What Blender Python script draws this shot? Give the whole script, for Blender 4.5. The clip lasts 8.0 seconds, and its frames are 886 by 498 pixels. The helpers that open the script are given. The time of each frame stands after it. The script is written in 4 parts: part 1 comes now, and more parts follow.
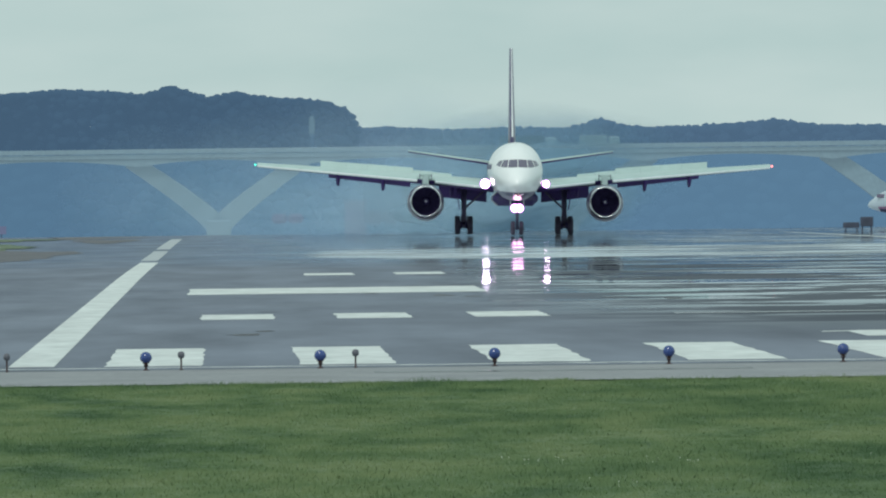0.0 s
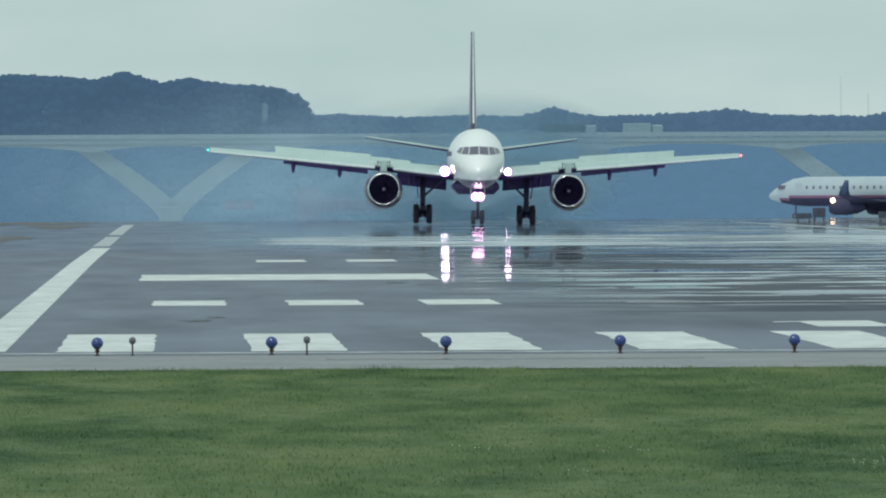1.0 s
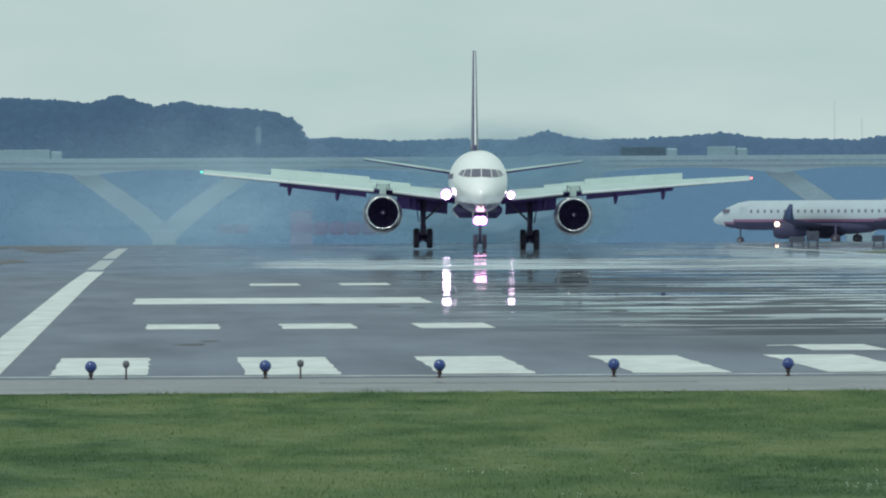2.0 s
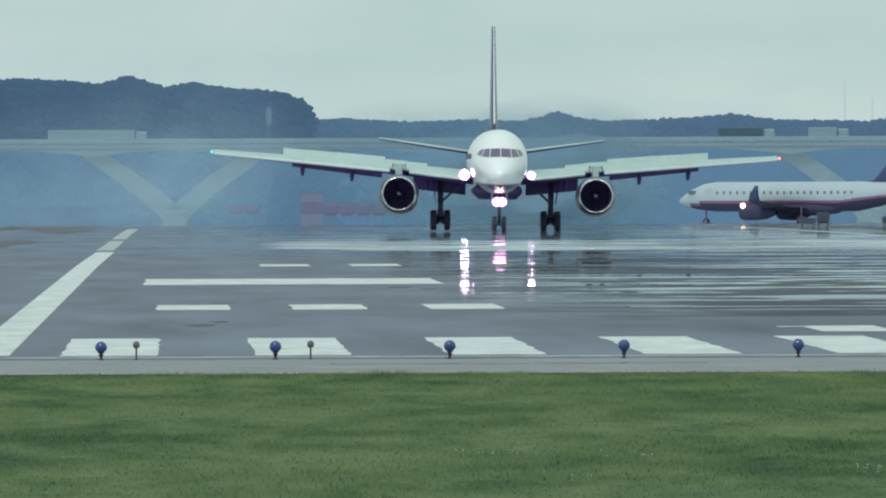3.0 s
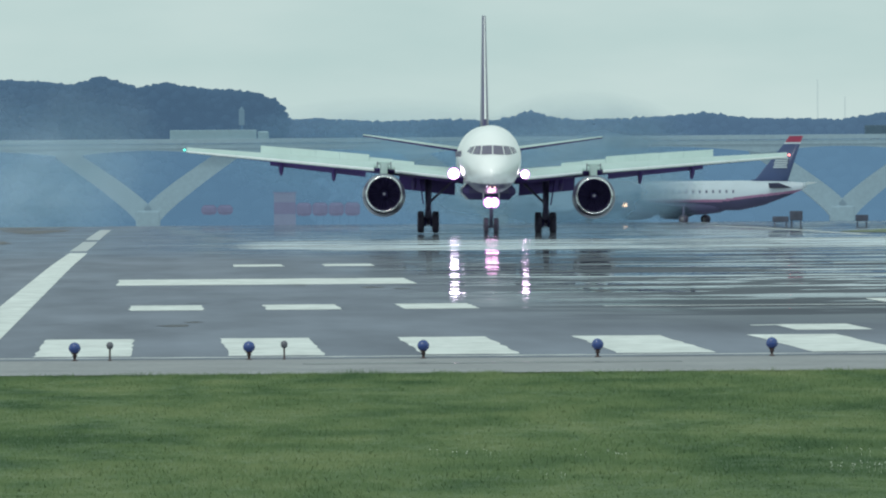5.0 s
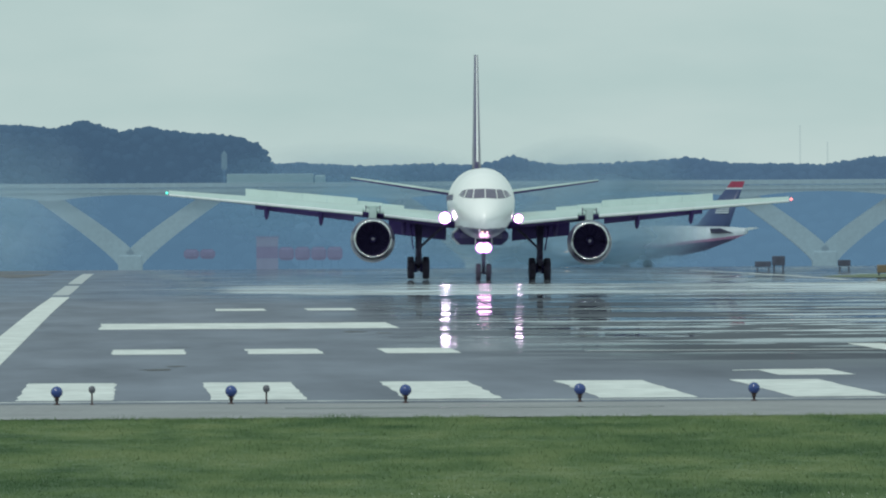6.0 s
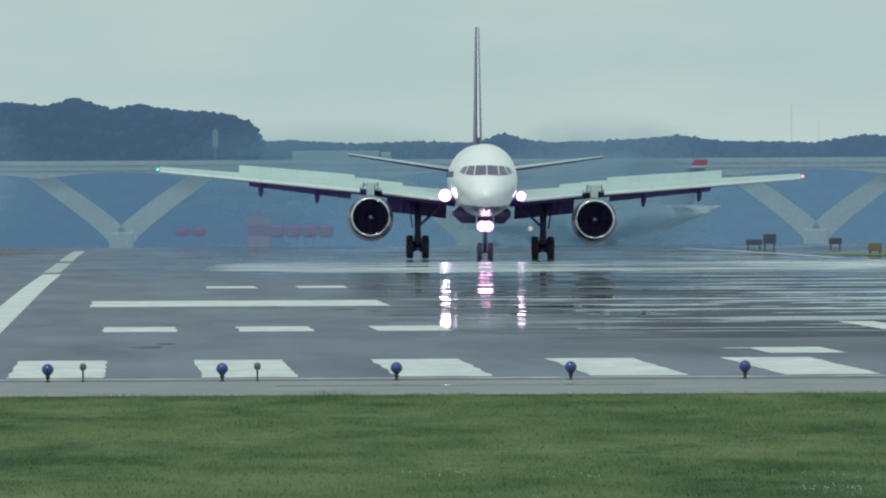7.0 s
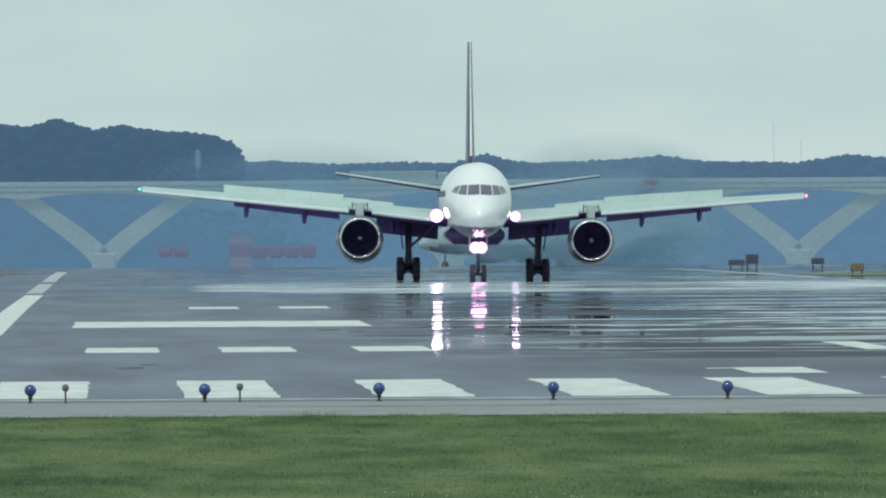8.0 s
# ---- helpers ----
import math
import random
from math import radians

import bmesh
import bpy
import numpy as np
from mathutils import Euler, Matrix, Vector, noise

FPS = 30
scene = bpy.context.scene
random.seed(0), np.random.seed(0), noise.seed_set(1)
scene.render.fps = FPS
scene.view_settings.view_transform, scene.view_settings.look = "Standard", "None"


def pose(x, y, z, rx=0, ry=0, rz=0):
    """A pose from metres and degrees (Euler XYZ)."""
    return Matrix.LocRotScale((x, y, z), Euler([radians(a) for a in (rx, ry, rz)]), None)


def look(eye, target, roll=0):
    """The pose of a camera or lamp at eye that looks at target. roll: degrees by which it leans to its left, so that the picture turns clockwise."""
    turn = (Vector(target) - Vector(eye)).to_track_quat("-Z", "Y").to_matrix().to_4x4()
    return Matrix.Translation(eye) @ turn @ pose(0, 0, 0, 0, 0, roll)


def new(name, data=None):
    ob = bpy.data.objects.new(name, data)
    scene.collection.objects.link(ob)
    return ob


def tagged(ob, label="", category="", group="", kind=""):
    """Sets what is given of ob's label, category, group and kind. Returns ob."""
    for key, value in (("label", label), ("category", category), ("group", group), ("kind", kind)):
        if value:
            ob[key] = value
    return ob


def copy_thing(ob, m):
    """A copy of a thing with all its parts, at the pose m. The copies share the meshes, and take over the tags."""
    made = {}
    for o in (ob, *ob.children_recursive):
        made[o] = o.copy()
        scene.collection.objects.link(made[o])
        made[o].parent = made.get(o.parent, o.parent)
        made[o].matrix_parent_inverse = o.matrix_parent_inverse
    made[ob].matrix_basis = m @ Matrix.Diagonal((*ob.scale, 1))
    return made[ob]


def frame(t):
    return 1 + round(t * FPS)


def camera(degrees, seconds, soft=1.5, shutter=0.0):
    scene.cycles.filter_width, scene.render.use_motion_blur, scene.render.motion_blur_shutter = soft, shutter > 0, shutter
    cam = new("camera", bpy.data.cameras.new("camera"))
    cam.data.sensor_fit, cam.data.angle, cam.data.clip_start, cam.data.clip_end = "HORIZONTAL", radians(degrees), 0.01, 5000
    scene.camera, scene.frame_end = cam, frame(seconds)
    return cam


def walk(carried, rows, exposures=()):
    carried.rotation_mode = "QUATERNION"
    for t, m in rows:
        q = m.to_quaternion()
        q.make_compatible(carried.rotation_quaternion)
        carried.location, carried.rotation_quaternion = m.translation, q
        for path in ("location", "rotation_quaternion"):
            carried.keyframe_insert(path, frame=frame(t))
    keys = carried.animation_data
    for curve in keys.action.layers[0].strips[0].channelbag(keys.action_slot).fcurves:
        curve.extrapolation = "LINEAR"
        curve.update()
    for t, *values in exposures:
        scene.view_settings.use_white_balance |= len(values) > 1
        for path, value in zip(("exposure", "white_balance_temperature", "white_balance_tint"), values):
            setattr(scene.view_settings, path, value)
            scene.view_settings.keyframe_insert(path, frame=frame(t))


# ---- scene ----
LENS = 2.2124  # long telephoto
EYE = (0.0, 0.0, 3.15)
cam = camera(LENS, 8.0, soft=2.1, shutter=0.0)

# seconds, pan, tilt, roll in degrees: a hand-steadied camera on one spot, north of the runway
PATH = [
    (0.0, -0.5391, -0.1528, -0.709),
    (0.1, -0.5341, -0.1380, -0.669),
    (0.2, -0.5399, -0.1236, -0.629),
    (0.3, -0.6068, -0.1113, -0.589),
    (0.4, -0.5963, -0.1229, -0.550),
    (0.5, -0.6123, -0.1309, -0.510),
    (0.6, -0.6293, -0.1247, -0.465),
    (0.7, -0.6466, -0.1191, -0.420),
    (0.8, -0.6608, -0.1264, -0.375),
    (0.9, -0.6518, -0.1453, -0.330),
    (1.0, -0.6585, -0.1841, -0.285),
    (1.1, -0.6485, -0.1889, -0.290),
    (1.2, -0.6602, -0.1817, -0.295),
    (1.3, -0.6646, -0.1672, -0.300),
    (1.4, -0.6617, -0.1657, -0.304),
    (1.5, -0.6713, -0.1500, -0.309),
    (1.6, -0.6721, -0.1221, -0.304),
    (1.7, -0.6736, -0.1149, -0.299),
    (2.8, -0.6382, -0.1715, -0.240),
    (2.9, -0.6323, -0.1714, -0.235),
    (3.0, -0.6488, -0.1728, -0.229),
    (3.1, -0.6216, -0.1224, -0.212),
    (3.2, -0.5742, -0.1404, -0.194),
    (3.3, -0.5959, -0.1569, -0.177),
    (3.4, -0.6249, -0.1642, -0.159),
    (3.5, -0.7039, -0.0926, -0.142),
    (3.6, -0.7542, -0.0846, -0.147),
    (3.7, -0.7669, -0.1046, -0.152),
    (3.8, -0.7759, -0.1192, -0.156),
    (3.9, -0.7704, -0.1446, -0.161),
    (4.0, -0.7977, -0.1521, -0.166),
    (4.1, -0.7907, -0.1466, -0.219),
    (4.2, -0.8092, -0.1396, -0.271),
    (4.3, -0.8057, -0.1615, -0.324),
    (4.4, -0.8146, -0.2217, -0.377),
    (4.5, -0.8147, -0.2332, -0.429),
    (4.6, -0.8076, -0.2000, -0.428),
    (4.7, -0.8149, -0.2018, -0.428),
    (4.8, -0.7403, -0.2104, -0.427),
    (4.9, -0.7078, -0.1756, -0.426),
    (5.0, -0.7157, -0.1741, -0.425),
    (5.1, -0.7138, -0.0956, -0.416),
    (5.2, -0.7047, -0.0882, -0.406),
    (6.3, -0.7970, -0.0577, -0.300),
    (6.4, -0.8115, -0.0651, -0.290),
    (6.5, -0.8198, -0.0673, -0.280),
    (6.6, -0.8114, -0.0596, -0.282),
    (6.7, -0.8023, -0.0723, -0.283),
    (6.8, -0.7895, -0.0922, -0.284),
    (6.9, -0.7712, -0.1067, -0.285),
    (7.0, -0.7824, -0.1190, -0.286),
    (7.1, -0.7183, -0.1264, -0.268),
    (7.2, -0.6948, -0.0790, -0.251),
    (7.3, -0.6639, -0.0461, -0.233),
    (7.4, -0.6579, -0.1498, -0.215),
    (7.5, -0.6749, -0.1973, -0.197),
    (7.6, -0.6833, -0.1881, -0.226),
    (7.7, -0.6852, -0.1990, -0.254),
    (7.8, -0.7561, -0.2121, -0.283),
    (7.9, -0.8147, -0.1652, -0.312),
    (8.0, -0.8266, -0.0681, -0.340),
]


def camera_rows():
    return [(t, pose(*EYE, 90 + tilt, 0, pan) @ pose(0, 0, 0, 0, 0, roll)) for t, pan, tilt, roll in PATH]


walk(cam, camera_rows(), exposures=[(0.0, 0.37), (1.0, 0.35), (3.0, 0.40), (4.0, 0.36), (4.5, 0.40), (5.0, 0.47), (5.2, 0.46), (6.5, 0.29), (7.0, 0.29), (7.5, 0.27), (8.0, 0.45)])

# ---- light: an overcast sky with a weak, wide sun ----
SUN_UP, SUN_ROUND = 52, 205
world = bpy.data.worlds.new("overcast_sky")
scene.world = world
world.use_nodes = True
wn, wl = world.node_tree.nodes, world.node_tree.links
wn.clear()
sky = wn.new("ShaderNodeTexSky")
sky.sky_type, sky.sun_disc = "NISHITA", False
sky.sun_elevation, sky.sun_rotation = radians(SUN_UP), radians(SUN_ROUND)
sky.air_density, sky.dust_density = 1.2, 3.0
sky_bg = wn.new("ShaderNodeBackground")
sky_bg.inputs["Strength"].default_value = 0.06
wl.new(sky.outputs[0], sky_bg.inputs["Color"])
cloud_co = wn.new("ShaderNodeTexCoord")
cloud_map = wn.new("ShaderNodeMapping")
cloud_map.inputs["Scale"].default_value = (60, 60, 220)
cloud_noise = wn.new("ShaderNodeTexNoise")
cloud_noise.inputs["Scale"].default_value, cloud_noise.inputs["Detail"].default_value = 1.0, 4.0
cloud_ramp = wn.new("ShaderNodeValToRGB")
cloud_ramp.color_ramp.elements[0].position, cloud_ramp.color_ramp.elements[1].position = 0.3, 0.72
cloud_ramp.color_ramp.elements[0].color = (0.374, 0.500, 0.492, 1)
cloud_ramp.color_ramp.elements[1].color = (0.455, 0.562, 0.550, 1)
cloud_bg = wn.new("ShaderNodeBackground")
cloud_bg.inputs["Strength"].default_value = 1.0
sky_mix = wn.new("ShaderNodeMixShader")
sky_mix.inputs[0].default_value = 0.9
sky_out = wn.new("ShaderNodeOutputWorld")
wl.new(cloud_co.outputs["Generated"], cloud_map.inputs[0])
wl.new(cloud_map.outputs[0], cloud_noise.inputs["Vector"])
wl.new(cloud_noise.outputs[0], cloud_ramp.inputs[0])
wl.new(cloud_ramp.outputs[0], cloud_bg.inputs["Color"])
wl.new(sky_bg.outputs[0], sky_mix.inputs[1])
wl.new(cloud_bg.outputs[0], sky_mix.inputs[2])
wl.new(sky_mix.outputs[0], sky_out.inputs[0])

sun = new("sun", bpy.data.lights.new("sun", "SUN"))
sun.data.energy, sun.data.angle, sun.data.color = 0.9, radians(14), (1.0, 0.97, 0.92)
sun.matrix_basis = look((-30, -60, 90), (0, 0, 0))


# ---- materials ----
def mat(name, color, rough=0.6, metal=0.0, var=0.12, scale=2.0, fine=0.0, fine_scale=40.0, bump=0.0, emit=0.0, dirt=None, space="Object", coat=0.0, stretch=(1, 1, 1)):
    """A surface with a broad and a fine variation, and relief."""
    m = bpy.data.materials.new(name)
    m.use_nodes = True
    n, l = m.node_tree.nodes, m.node_tree.links
    b = n["Principled BSDF"]
    b.inputs["Roughness"].default_value, b.inputs["Metallic"].default_value = rough, metal
    b.inputs["Coat Weight"].default_value = coat
    b.inputs["Coat Roughness"].default_value = 0.12
    co, mp = n.new("ShaderNodeTexCoord"), n.new("ShaderNodeMapping")
    mp.inputs["Scale"].default_value = stretch
    l.new(co.outputs[space], mp.inputs[0])
    broad = n.new("ShaderNodeTexNoise")
    broad.inputs["Scale"].default_value, broad.inputs["Detail"].default_value = scale, 4
    fin = n.new("ShaderNodeTexNoise")
    fin.inputs["Scale"].default_value, fin.inputs["Detail"].default_value = fine_scale, 3
    l.new(mp.outputs[0], broad.inputs["Vector"])
    l.new(mp.outputs[0], fin.inputs["Vector"])
    ramp = n.new("ShaderNodeValToRGB")
    ramp.color_ramp.elements[0].position, ramp.color_ramp.elements[1].position = 0.32, 0.68
    low = dirt or tuple(c * (1 - var) for c in color)
    ramp.color_ramp.elements[0].color = (*low, 1)
    ramp.color_ramp.elements[1].color = (*[min(1, c * (1 + var)) for c in color], 1)
    l.new(broad.outputs[0], ramp.inputs[0])
    out = ramp.outputs[0]
    if fine:
        mul = n.new("ShaderNodeMix")
        mul.data_type, mul.blend_type = "RGBA", "OVERLAY"
        mul.inputs[0].default_value = fine
        l.new(out, mul.inputs[6])
        l.new(fin.outputs[0], mul.inputs[7])
        out = mul.outputs[2]
    l.new(out, b.inputs["Base Color"])
    if bump:
        bp = n.new("ShaderNodeBump")
        bp.inputs["Strength"].default_value, bp.inputs["Distance"].default_value = bump, 0.02
        l.new(fin.outputs[0], bp.inputs["Height"])
        l.new(bp.outputs[0], b.inputs["Normal"])
    if emit:
        b.inputs["Emission Color"].default_value = (*color, 1)
        b.inputs["Emission Strength"].default_value = emit
    return m


def pavement_mat(name, dry, wet_from, wet_full, wet_share):
    """Worn pavement: dry aggregate with tar streaks, and a wet film lying in patches."""
    m = bpy.data.materials.new(name)
    m.use_nodes = True
    n, l = m.node_tree.nodes, m.node_tree.links
    n.clear()
    out = n.new("ShaderNodeOutputMaterial")
    co = n.new("ShaderNodeTexCoord")

    def noisy(scale, detail, stretch=(1, 1, 1), rough=0.55):
        mp, t = n.new("ShaderNodeMapping"), n.new("ShaderNodeTexNoise")
        mp.inputs["Scale"].default_value = stretch
        t.inputs["Scale"].default_value, t.inputs["Detail"].default_value = scale, detail
        t.inputs["Roughness"].default_value = rough
        l.new(co.outputs["Object"], mp.inputs[0])
        l.new(mp.outputs[0], t.inputs["Vector"])
        return t.outputs[0]

    def ranged(value, a, b, c=0.0, d=1.0):
        r = n.new("ShaderNodeMapRange")
        r.interpolation_type = "SMOOTHSTEP"
        for i, v in enumerate((a, b, c, d)):
            r.inputs[1 + i].default_value = v
        l.new(value, r.inputs[0])
        return r.outputs[0]

    def times(a, b, op="MULTIPLY"):
        x = n.new("ShaderNodeMath")
        x.operation = op
        l.new(a, x.inputs[0])
        if isinstance(b, float):
            x.inputs[1].default_value = b
        else:
            l.new(b, x.inputs[1])
        return x.outputs[0]

    ramp = n.new("ShaderNodeValToRGB")
    ramp.color_ramp.elements[0].position, ramp.color_ramp.elements[1].position = 0.28, 0.72
    ramp.color_ramp.elements[0].color = (*[c * 0.78 for c in dry], 1)
    ramp.color_ramp.elements[1].color = (*[c * 1.18 for c in dry], 1)
    l.new(noisy(0.35, 6, (1, 0.05, 1)), ramp.inputs[0])
    tar = n.new("ShaderNodeMix")
    tar.data_type, tar.blend_type = "RGBA", "MIX"
    l.new(ranged(noisy(0.22, 3, (1, 0.06, 1)), 0.66, 0.76, 0.0, 0.55), tar.inputs[0])
    l.new(ramp.outputs[0], tar.inputs[6])
    tar.inputs[7].default_value = (*[c * 0.35 for c in dry], 1)
    dif = n.new("ShaderNodeBsdfDiffuse")
    l.new(tar.outputs[2], dif.inputs["Color"])
    # wet film: whole beyond the touchdown bars, and in patches nearer by, towards the middle
    sep = n.new("ShaderNodeSeparateXYZ")
    l.new(co.outputs["Object"], sep.inputs[0])
    across = ranged(sep.outputs[0], 4.5, 15.0, 0.05, 1.0)
    patch = ranged(noisy(0.13, 5, (0.70, 0.42, 1), 0.64), 0.475, 0.525)
    reach = times(ranged(sep.outputs[1], wet_from, wet_full), across)
    near_film = times(reach, ranged(patch, 0.0, 1.0, 0.10, 1.0))
    far_film = times(times(ranged(sep.outputs[1], 860.0, 1130.0), ranged(sep.outputs[0], -3.0, 8.0, 0.40, 1.0)), ranged(patch, 0.0, 1.0, 0.55, 1.0))
    film = times(times(near_film, far_film, "MAXIMUM"), wet_share)
    # where rain lies rippled the film scatters the sky; where it lies still it is a mirror
    ends = times(ranged(sep.outputs[1], 1040.0, 1075.0), ranged(sep.outputs[1], 1235.0, 1290.0, 1.0, 0.0))
    puddle = times(times(ends, ranged(sep.outputs[0], 1.0, 9.0, 0.0, 1.0)), ranged(noisy(1.0, 3, (0.06, 0.03, 1)), 0.36, 0.52))
    ripple_patch = ranged(noisy(1.0, 5, (0.075, 0.052, 1), 0.66), 0.53, 0.60)
    ripple = times(times(times(ripple_patch, across), 0.9), puddle, "MAXIMUM")
    gloss = n.new("ShaderNodeBsdfGlossy")
    l.new(times(ranged(ripple, 0.0, 1.0, 0.008, 0.07), ranged(puddle, 0.0, 1.0, 0.0, 0.17), "MAXIMUM"), gloss.inputs["Roughness"])
    gloss.inputs["Color"].default_value = (0.86, 0.90, 0.96, 1)
    bp = n.new("ShaderNodeBump")
    bp.inputs["Strength"].default_value, bp.inputs["Distance"].default_value = 1.0, 0.14
    l.new(noisy(1.0, 2, (0.05, 0.032, 1), 0.5), bp.inputs["Height"])
    l.new(bp.outputs[0], gloss.inputs["Normal"])
    soaked = n.new("ShaderNodeMix")
    soaked.data_type, soaked.blend_type = "RGBA", "MIX"
    l.new(times(times(ranged(sep.outputs[1], 425.0, 560.0), across), 0.88), soaked.inputs[0])
    l.new(tar.outputs[2], soaked.inputs[6])
    soaked.inputs[7].default_value = (*[c * 0.34 for c in dry], 1)
    l.new(soaked.outputs[2], dif.inputs["Color"])
    mix = n.new("ShaderNodeMixShader")
    l.new(film, mix.inputs[0])
    l.new(dif.outputs[0], mix.inputs[1])
    l.new(gloss.outputs[0], mix.inputs[2])
    l.new(mix.outputs[0], out.inputs[0])
    return m


def smoke_mat(name, color, share):
    """Thin tyre smoke: lets most light through, in drifting wisps that thin out to the piece's rim."""
    m = bpy.data.materials.new(name)
    m.use_nodes = True
    n, l = m.node_tree.nodes, m.node_tree.links
    n.clear()
    out, mix = n.new("ShaderNodeOutputMaterial"), n.new("ShaderNodeMixShader")
    clear, dif = n.new("ShaderNodeBsdfTransparent"), n.new("ShaderNodeBsdfTranslucent")
    dif.inputs["Color"].default_value = (*color, 1)
    dif2, add = n.new("ShaderNodeBsdfDiffuse"), n.new("ShaderNodeMixShader")
    dif2.inputs["Color"].default_value = (*color, 1)
    add.inputs[0].default_value = 0.5
    co, grad, mp = n.new("ShaderNodeTexCoord"), n.new("ShaderNodeTexGradient"), n.new("ShaderNodeMapping")
    grad.gradient_type = "SPHERICAL"
    noise_t = n.new("ShaderNodeTexNoise")
    noise_t.inputs["Scale"].default_value, noise_t.inputs["Detail"].default_value = 1.6, 5
    mul, mul2 = n.new("ShaderNodeMath"), n.new("ShaderNodeMath")
    mul.operation = mul2.operation = "MULTIPLY"
    mul2.inputs[1].default_value = share
    flat = n.new("ShaderNodeMapping")
    flat.inputs["Scale"].default_value = (1, 0, 1)
    l.new(co.outputs["Object"], flat.inputs[0])
    l.new(flat.outputs[0], grad.inputs[0])
    l.new(co.outputs["Object"], mp.inputs[0])
    l.new(mp.outputs[0], noise_t.inputs["Vector"])
    l.new(grad.outputs[1], mul.inputs[0])
    l.new(noise_t.outputs[0], mul.inputs[1])
    l.new(mul.outputs[0], mul2.inputs[0])
    l.new(mul2.outputs[0], mix.inputs[0])
    l.new(dif.outputs[0], add.inputs[1])
    l.new(dif2.outputs[0], add.inputs[2])
    l.new(clear.outputs[0], mix.inputs[1])
    l.new(add.outputs[0], mix.inputs[2])
    l.new(mix.outputs[0], out.inputs[0])
    return m


def dull(m):
    """Takes the sheen from a dark or shade-coloured surface."""
    m.node_tree.nodes["Principled BSDF"].inputs["Specular IOR Level"].default_value = 0.12
    return m


HAZE_GLOW = 0.85  # share of a far colour that is given off as haze glow


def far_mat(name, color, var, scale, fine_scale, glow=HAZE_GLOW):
    """Far things behind kilometres of air: blue haze put into colour and glow."""
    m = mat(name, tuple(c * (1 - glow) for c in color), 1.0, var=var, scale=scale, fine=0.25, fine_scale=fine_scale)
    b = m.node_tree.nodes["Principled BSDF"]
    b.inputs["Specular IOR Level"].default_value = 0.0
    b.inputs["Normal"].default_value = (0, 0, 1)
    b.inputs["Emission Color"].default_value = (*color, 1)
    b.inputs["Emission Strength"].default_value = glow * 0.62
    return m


def grass_mat(name, shades):
    """Uneven turf: broad swathes, smaller tufts and fine blades, from dark to yellowish green."""
    m = bpy.data.materials.new(name)
    m.use_nodes = True
    n, l = m.node_tree.nodes, m.node_tree.links
    b = n["Principled BSDF"]
    b.inputs["Roughness"].default_value = 0.95
    b.inputs["Specular IOR Level"].default_value = 0.15
    co = n.new("ShaderNodeTexCoord")
    total = None
    for scale, stretch, detail, weight in ((1.0, (0.22, 0.030, 0), 3, 0.42), (1.0, (0.85, 0.09, 0), 4, 0.46), (1.0, (4.0, 0.5, 0), 2, 0.12)):
        mp, t, w = n.new("ShaderNodeMapping"), n.new("ShaderNodeTexNoise"), n.new("ShaderNodeMath")
        mp.inputs["Scale"].default_value = stretch
        t.inputs["Scale"].default_value, t.inputs["Detail"].default_value = scale, detail
        w.operation = "MULTIPLY_ADD"
        w.inputs[1].default_value = weight
        l.new(co.outputs["Object"], mp.inputs[0])
        l.new(mp.outputs[0], t.inputs["Vector"])
        l.new(t.outputs[0], w.inputs[0])
        if total is None:
            w.inputs[2].default_value = 0.0
        else:
            l.new(total, w.inputs[2])
        total = w.outputs[0]
    ramp = n.new("ShaderNodeValToRGB")
    ramp.color_ramp.elements[0].position, ramp.color_ramp.elements[1].position = 0.39, 0.60
    ramp.color_ramp.elements[0].color = (*shades[0], 1)
    ramp.color_ramp.elements[1].color = (*shades[2], 1)
    ramp.color_ramp.elements.new(0.49).color = (*shades[1], 1)
    l.new(total, ramp.inputs[0])
    l.new(ramp.outputs[0], b.inputs["Base Color"])
    return m


ASPHALT = pavement_mat("worn_grey_asphalt", (0.206, 0.234, 0.280), 455, 690, 0.93)
SHOULDER = mat("pale_blast_pad_concrete", (0.25, 0.262, 0.275), 0.9, scale=0.5, fine=0.3, fine_scale=6, stretch=(1, 0.3, 1))
PAINT = mat("worn_white_runway_paint", (0.60, 0.64, 0.63), 0.8, var=0.12, scale=0.9, fine=0.35, fine_scale=3, stretch=(1, 0.12, 1))
BARE_SOIL = mat("reddish_bare_soil", (0.118, 0.120, 0.132), 0.95, var=0.25, scale=0.3, fine=0.3, fine_scale=3)
TAR = mat("dark_tar_patch", (0.06, 0.065, 0.08), 0.7, var=0.3, scale=2)
FADED = mat("faded_grey_white_paint", (0.40, 0.44, 0.46), 0.85, var=0.1, scale=0.5)
GRASS_SOIL = grass_mat("mown_airfield_turf", ((0.052, 0.095, 0.044), (0.090, 0.141, 0.063), (0.134, 0.180, 0.084)))
GRASS_BLADE = grass_mat("grass_blade_green", ((0.050, 0.093, 0.043), (0.093, 0.144, 0.064), (0.140, 0.184, 0.086)))
# Far turf: its greens are greyed to hold the haze.
HAZY_TURF = grass_mat("hazy_far_turf", ((0.105, 0.150, 0.105), (0.140, 0.185, 0.125), (0.175, 0.205, 0.145)))
CLOVER = mat("white_clover_blossom", (0.75, 0.76, 0.70), 0.8, var=0.1)
WATER = mat("grey_blue_river_water", (0.05, 0.08, 0.10), 0.15, scale=0.02)
WHITE_PAINT = mat("white_aircraft_paint", (0.85, 0.88, 0.88), 0.3, var=0.03, scale=0.4, fine=0.06, fine_scale=4, coat=0.4)
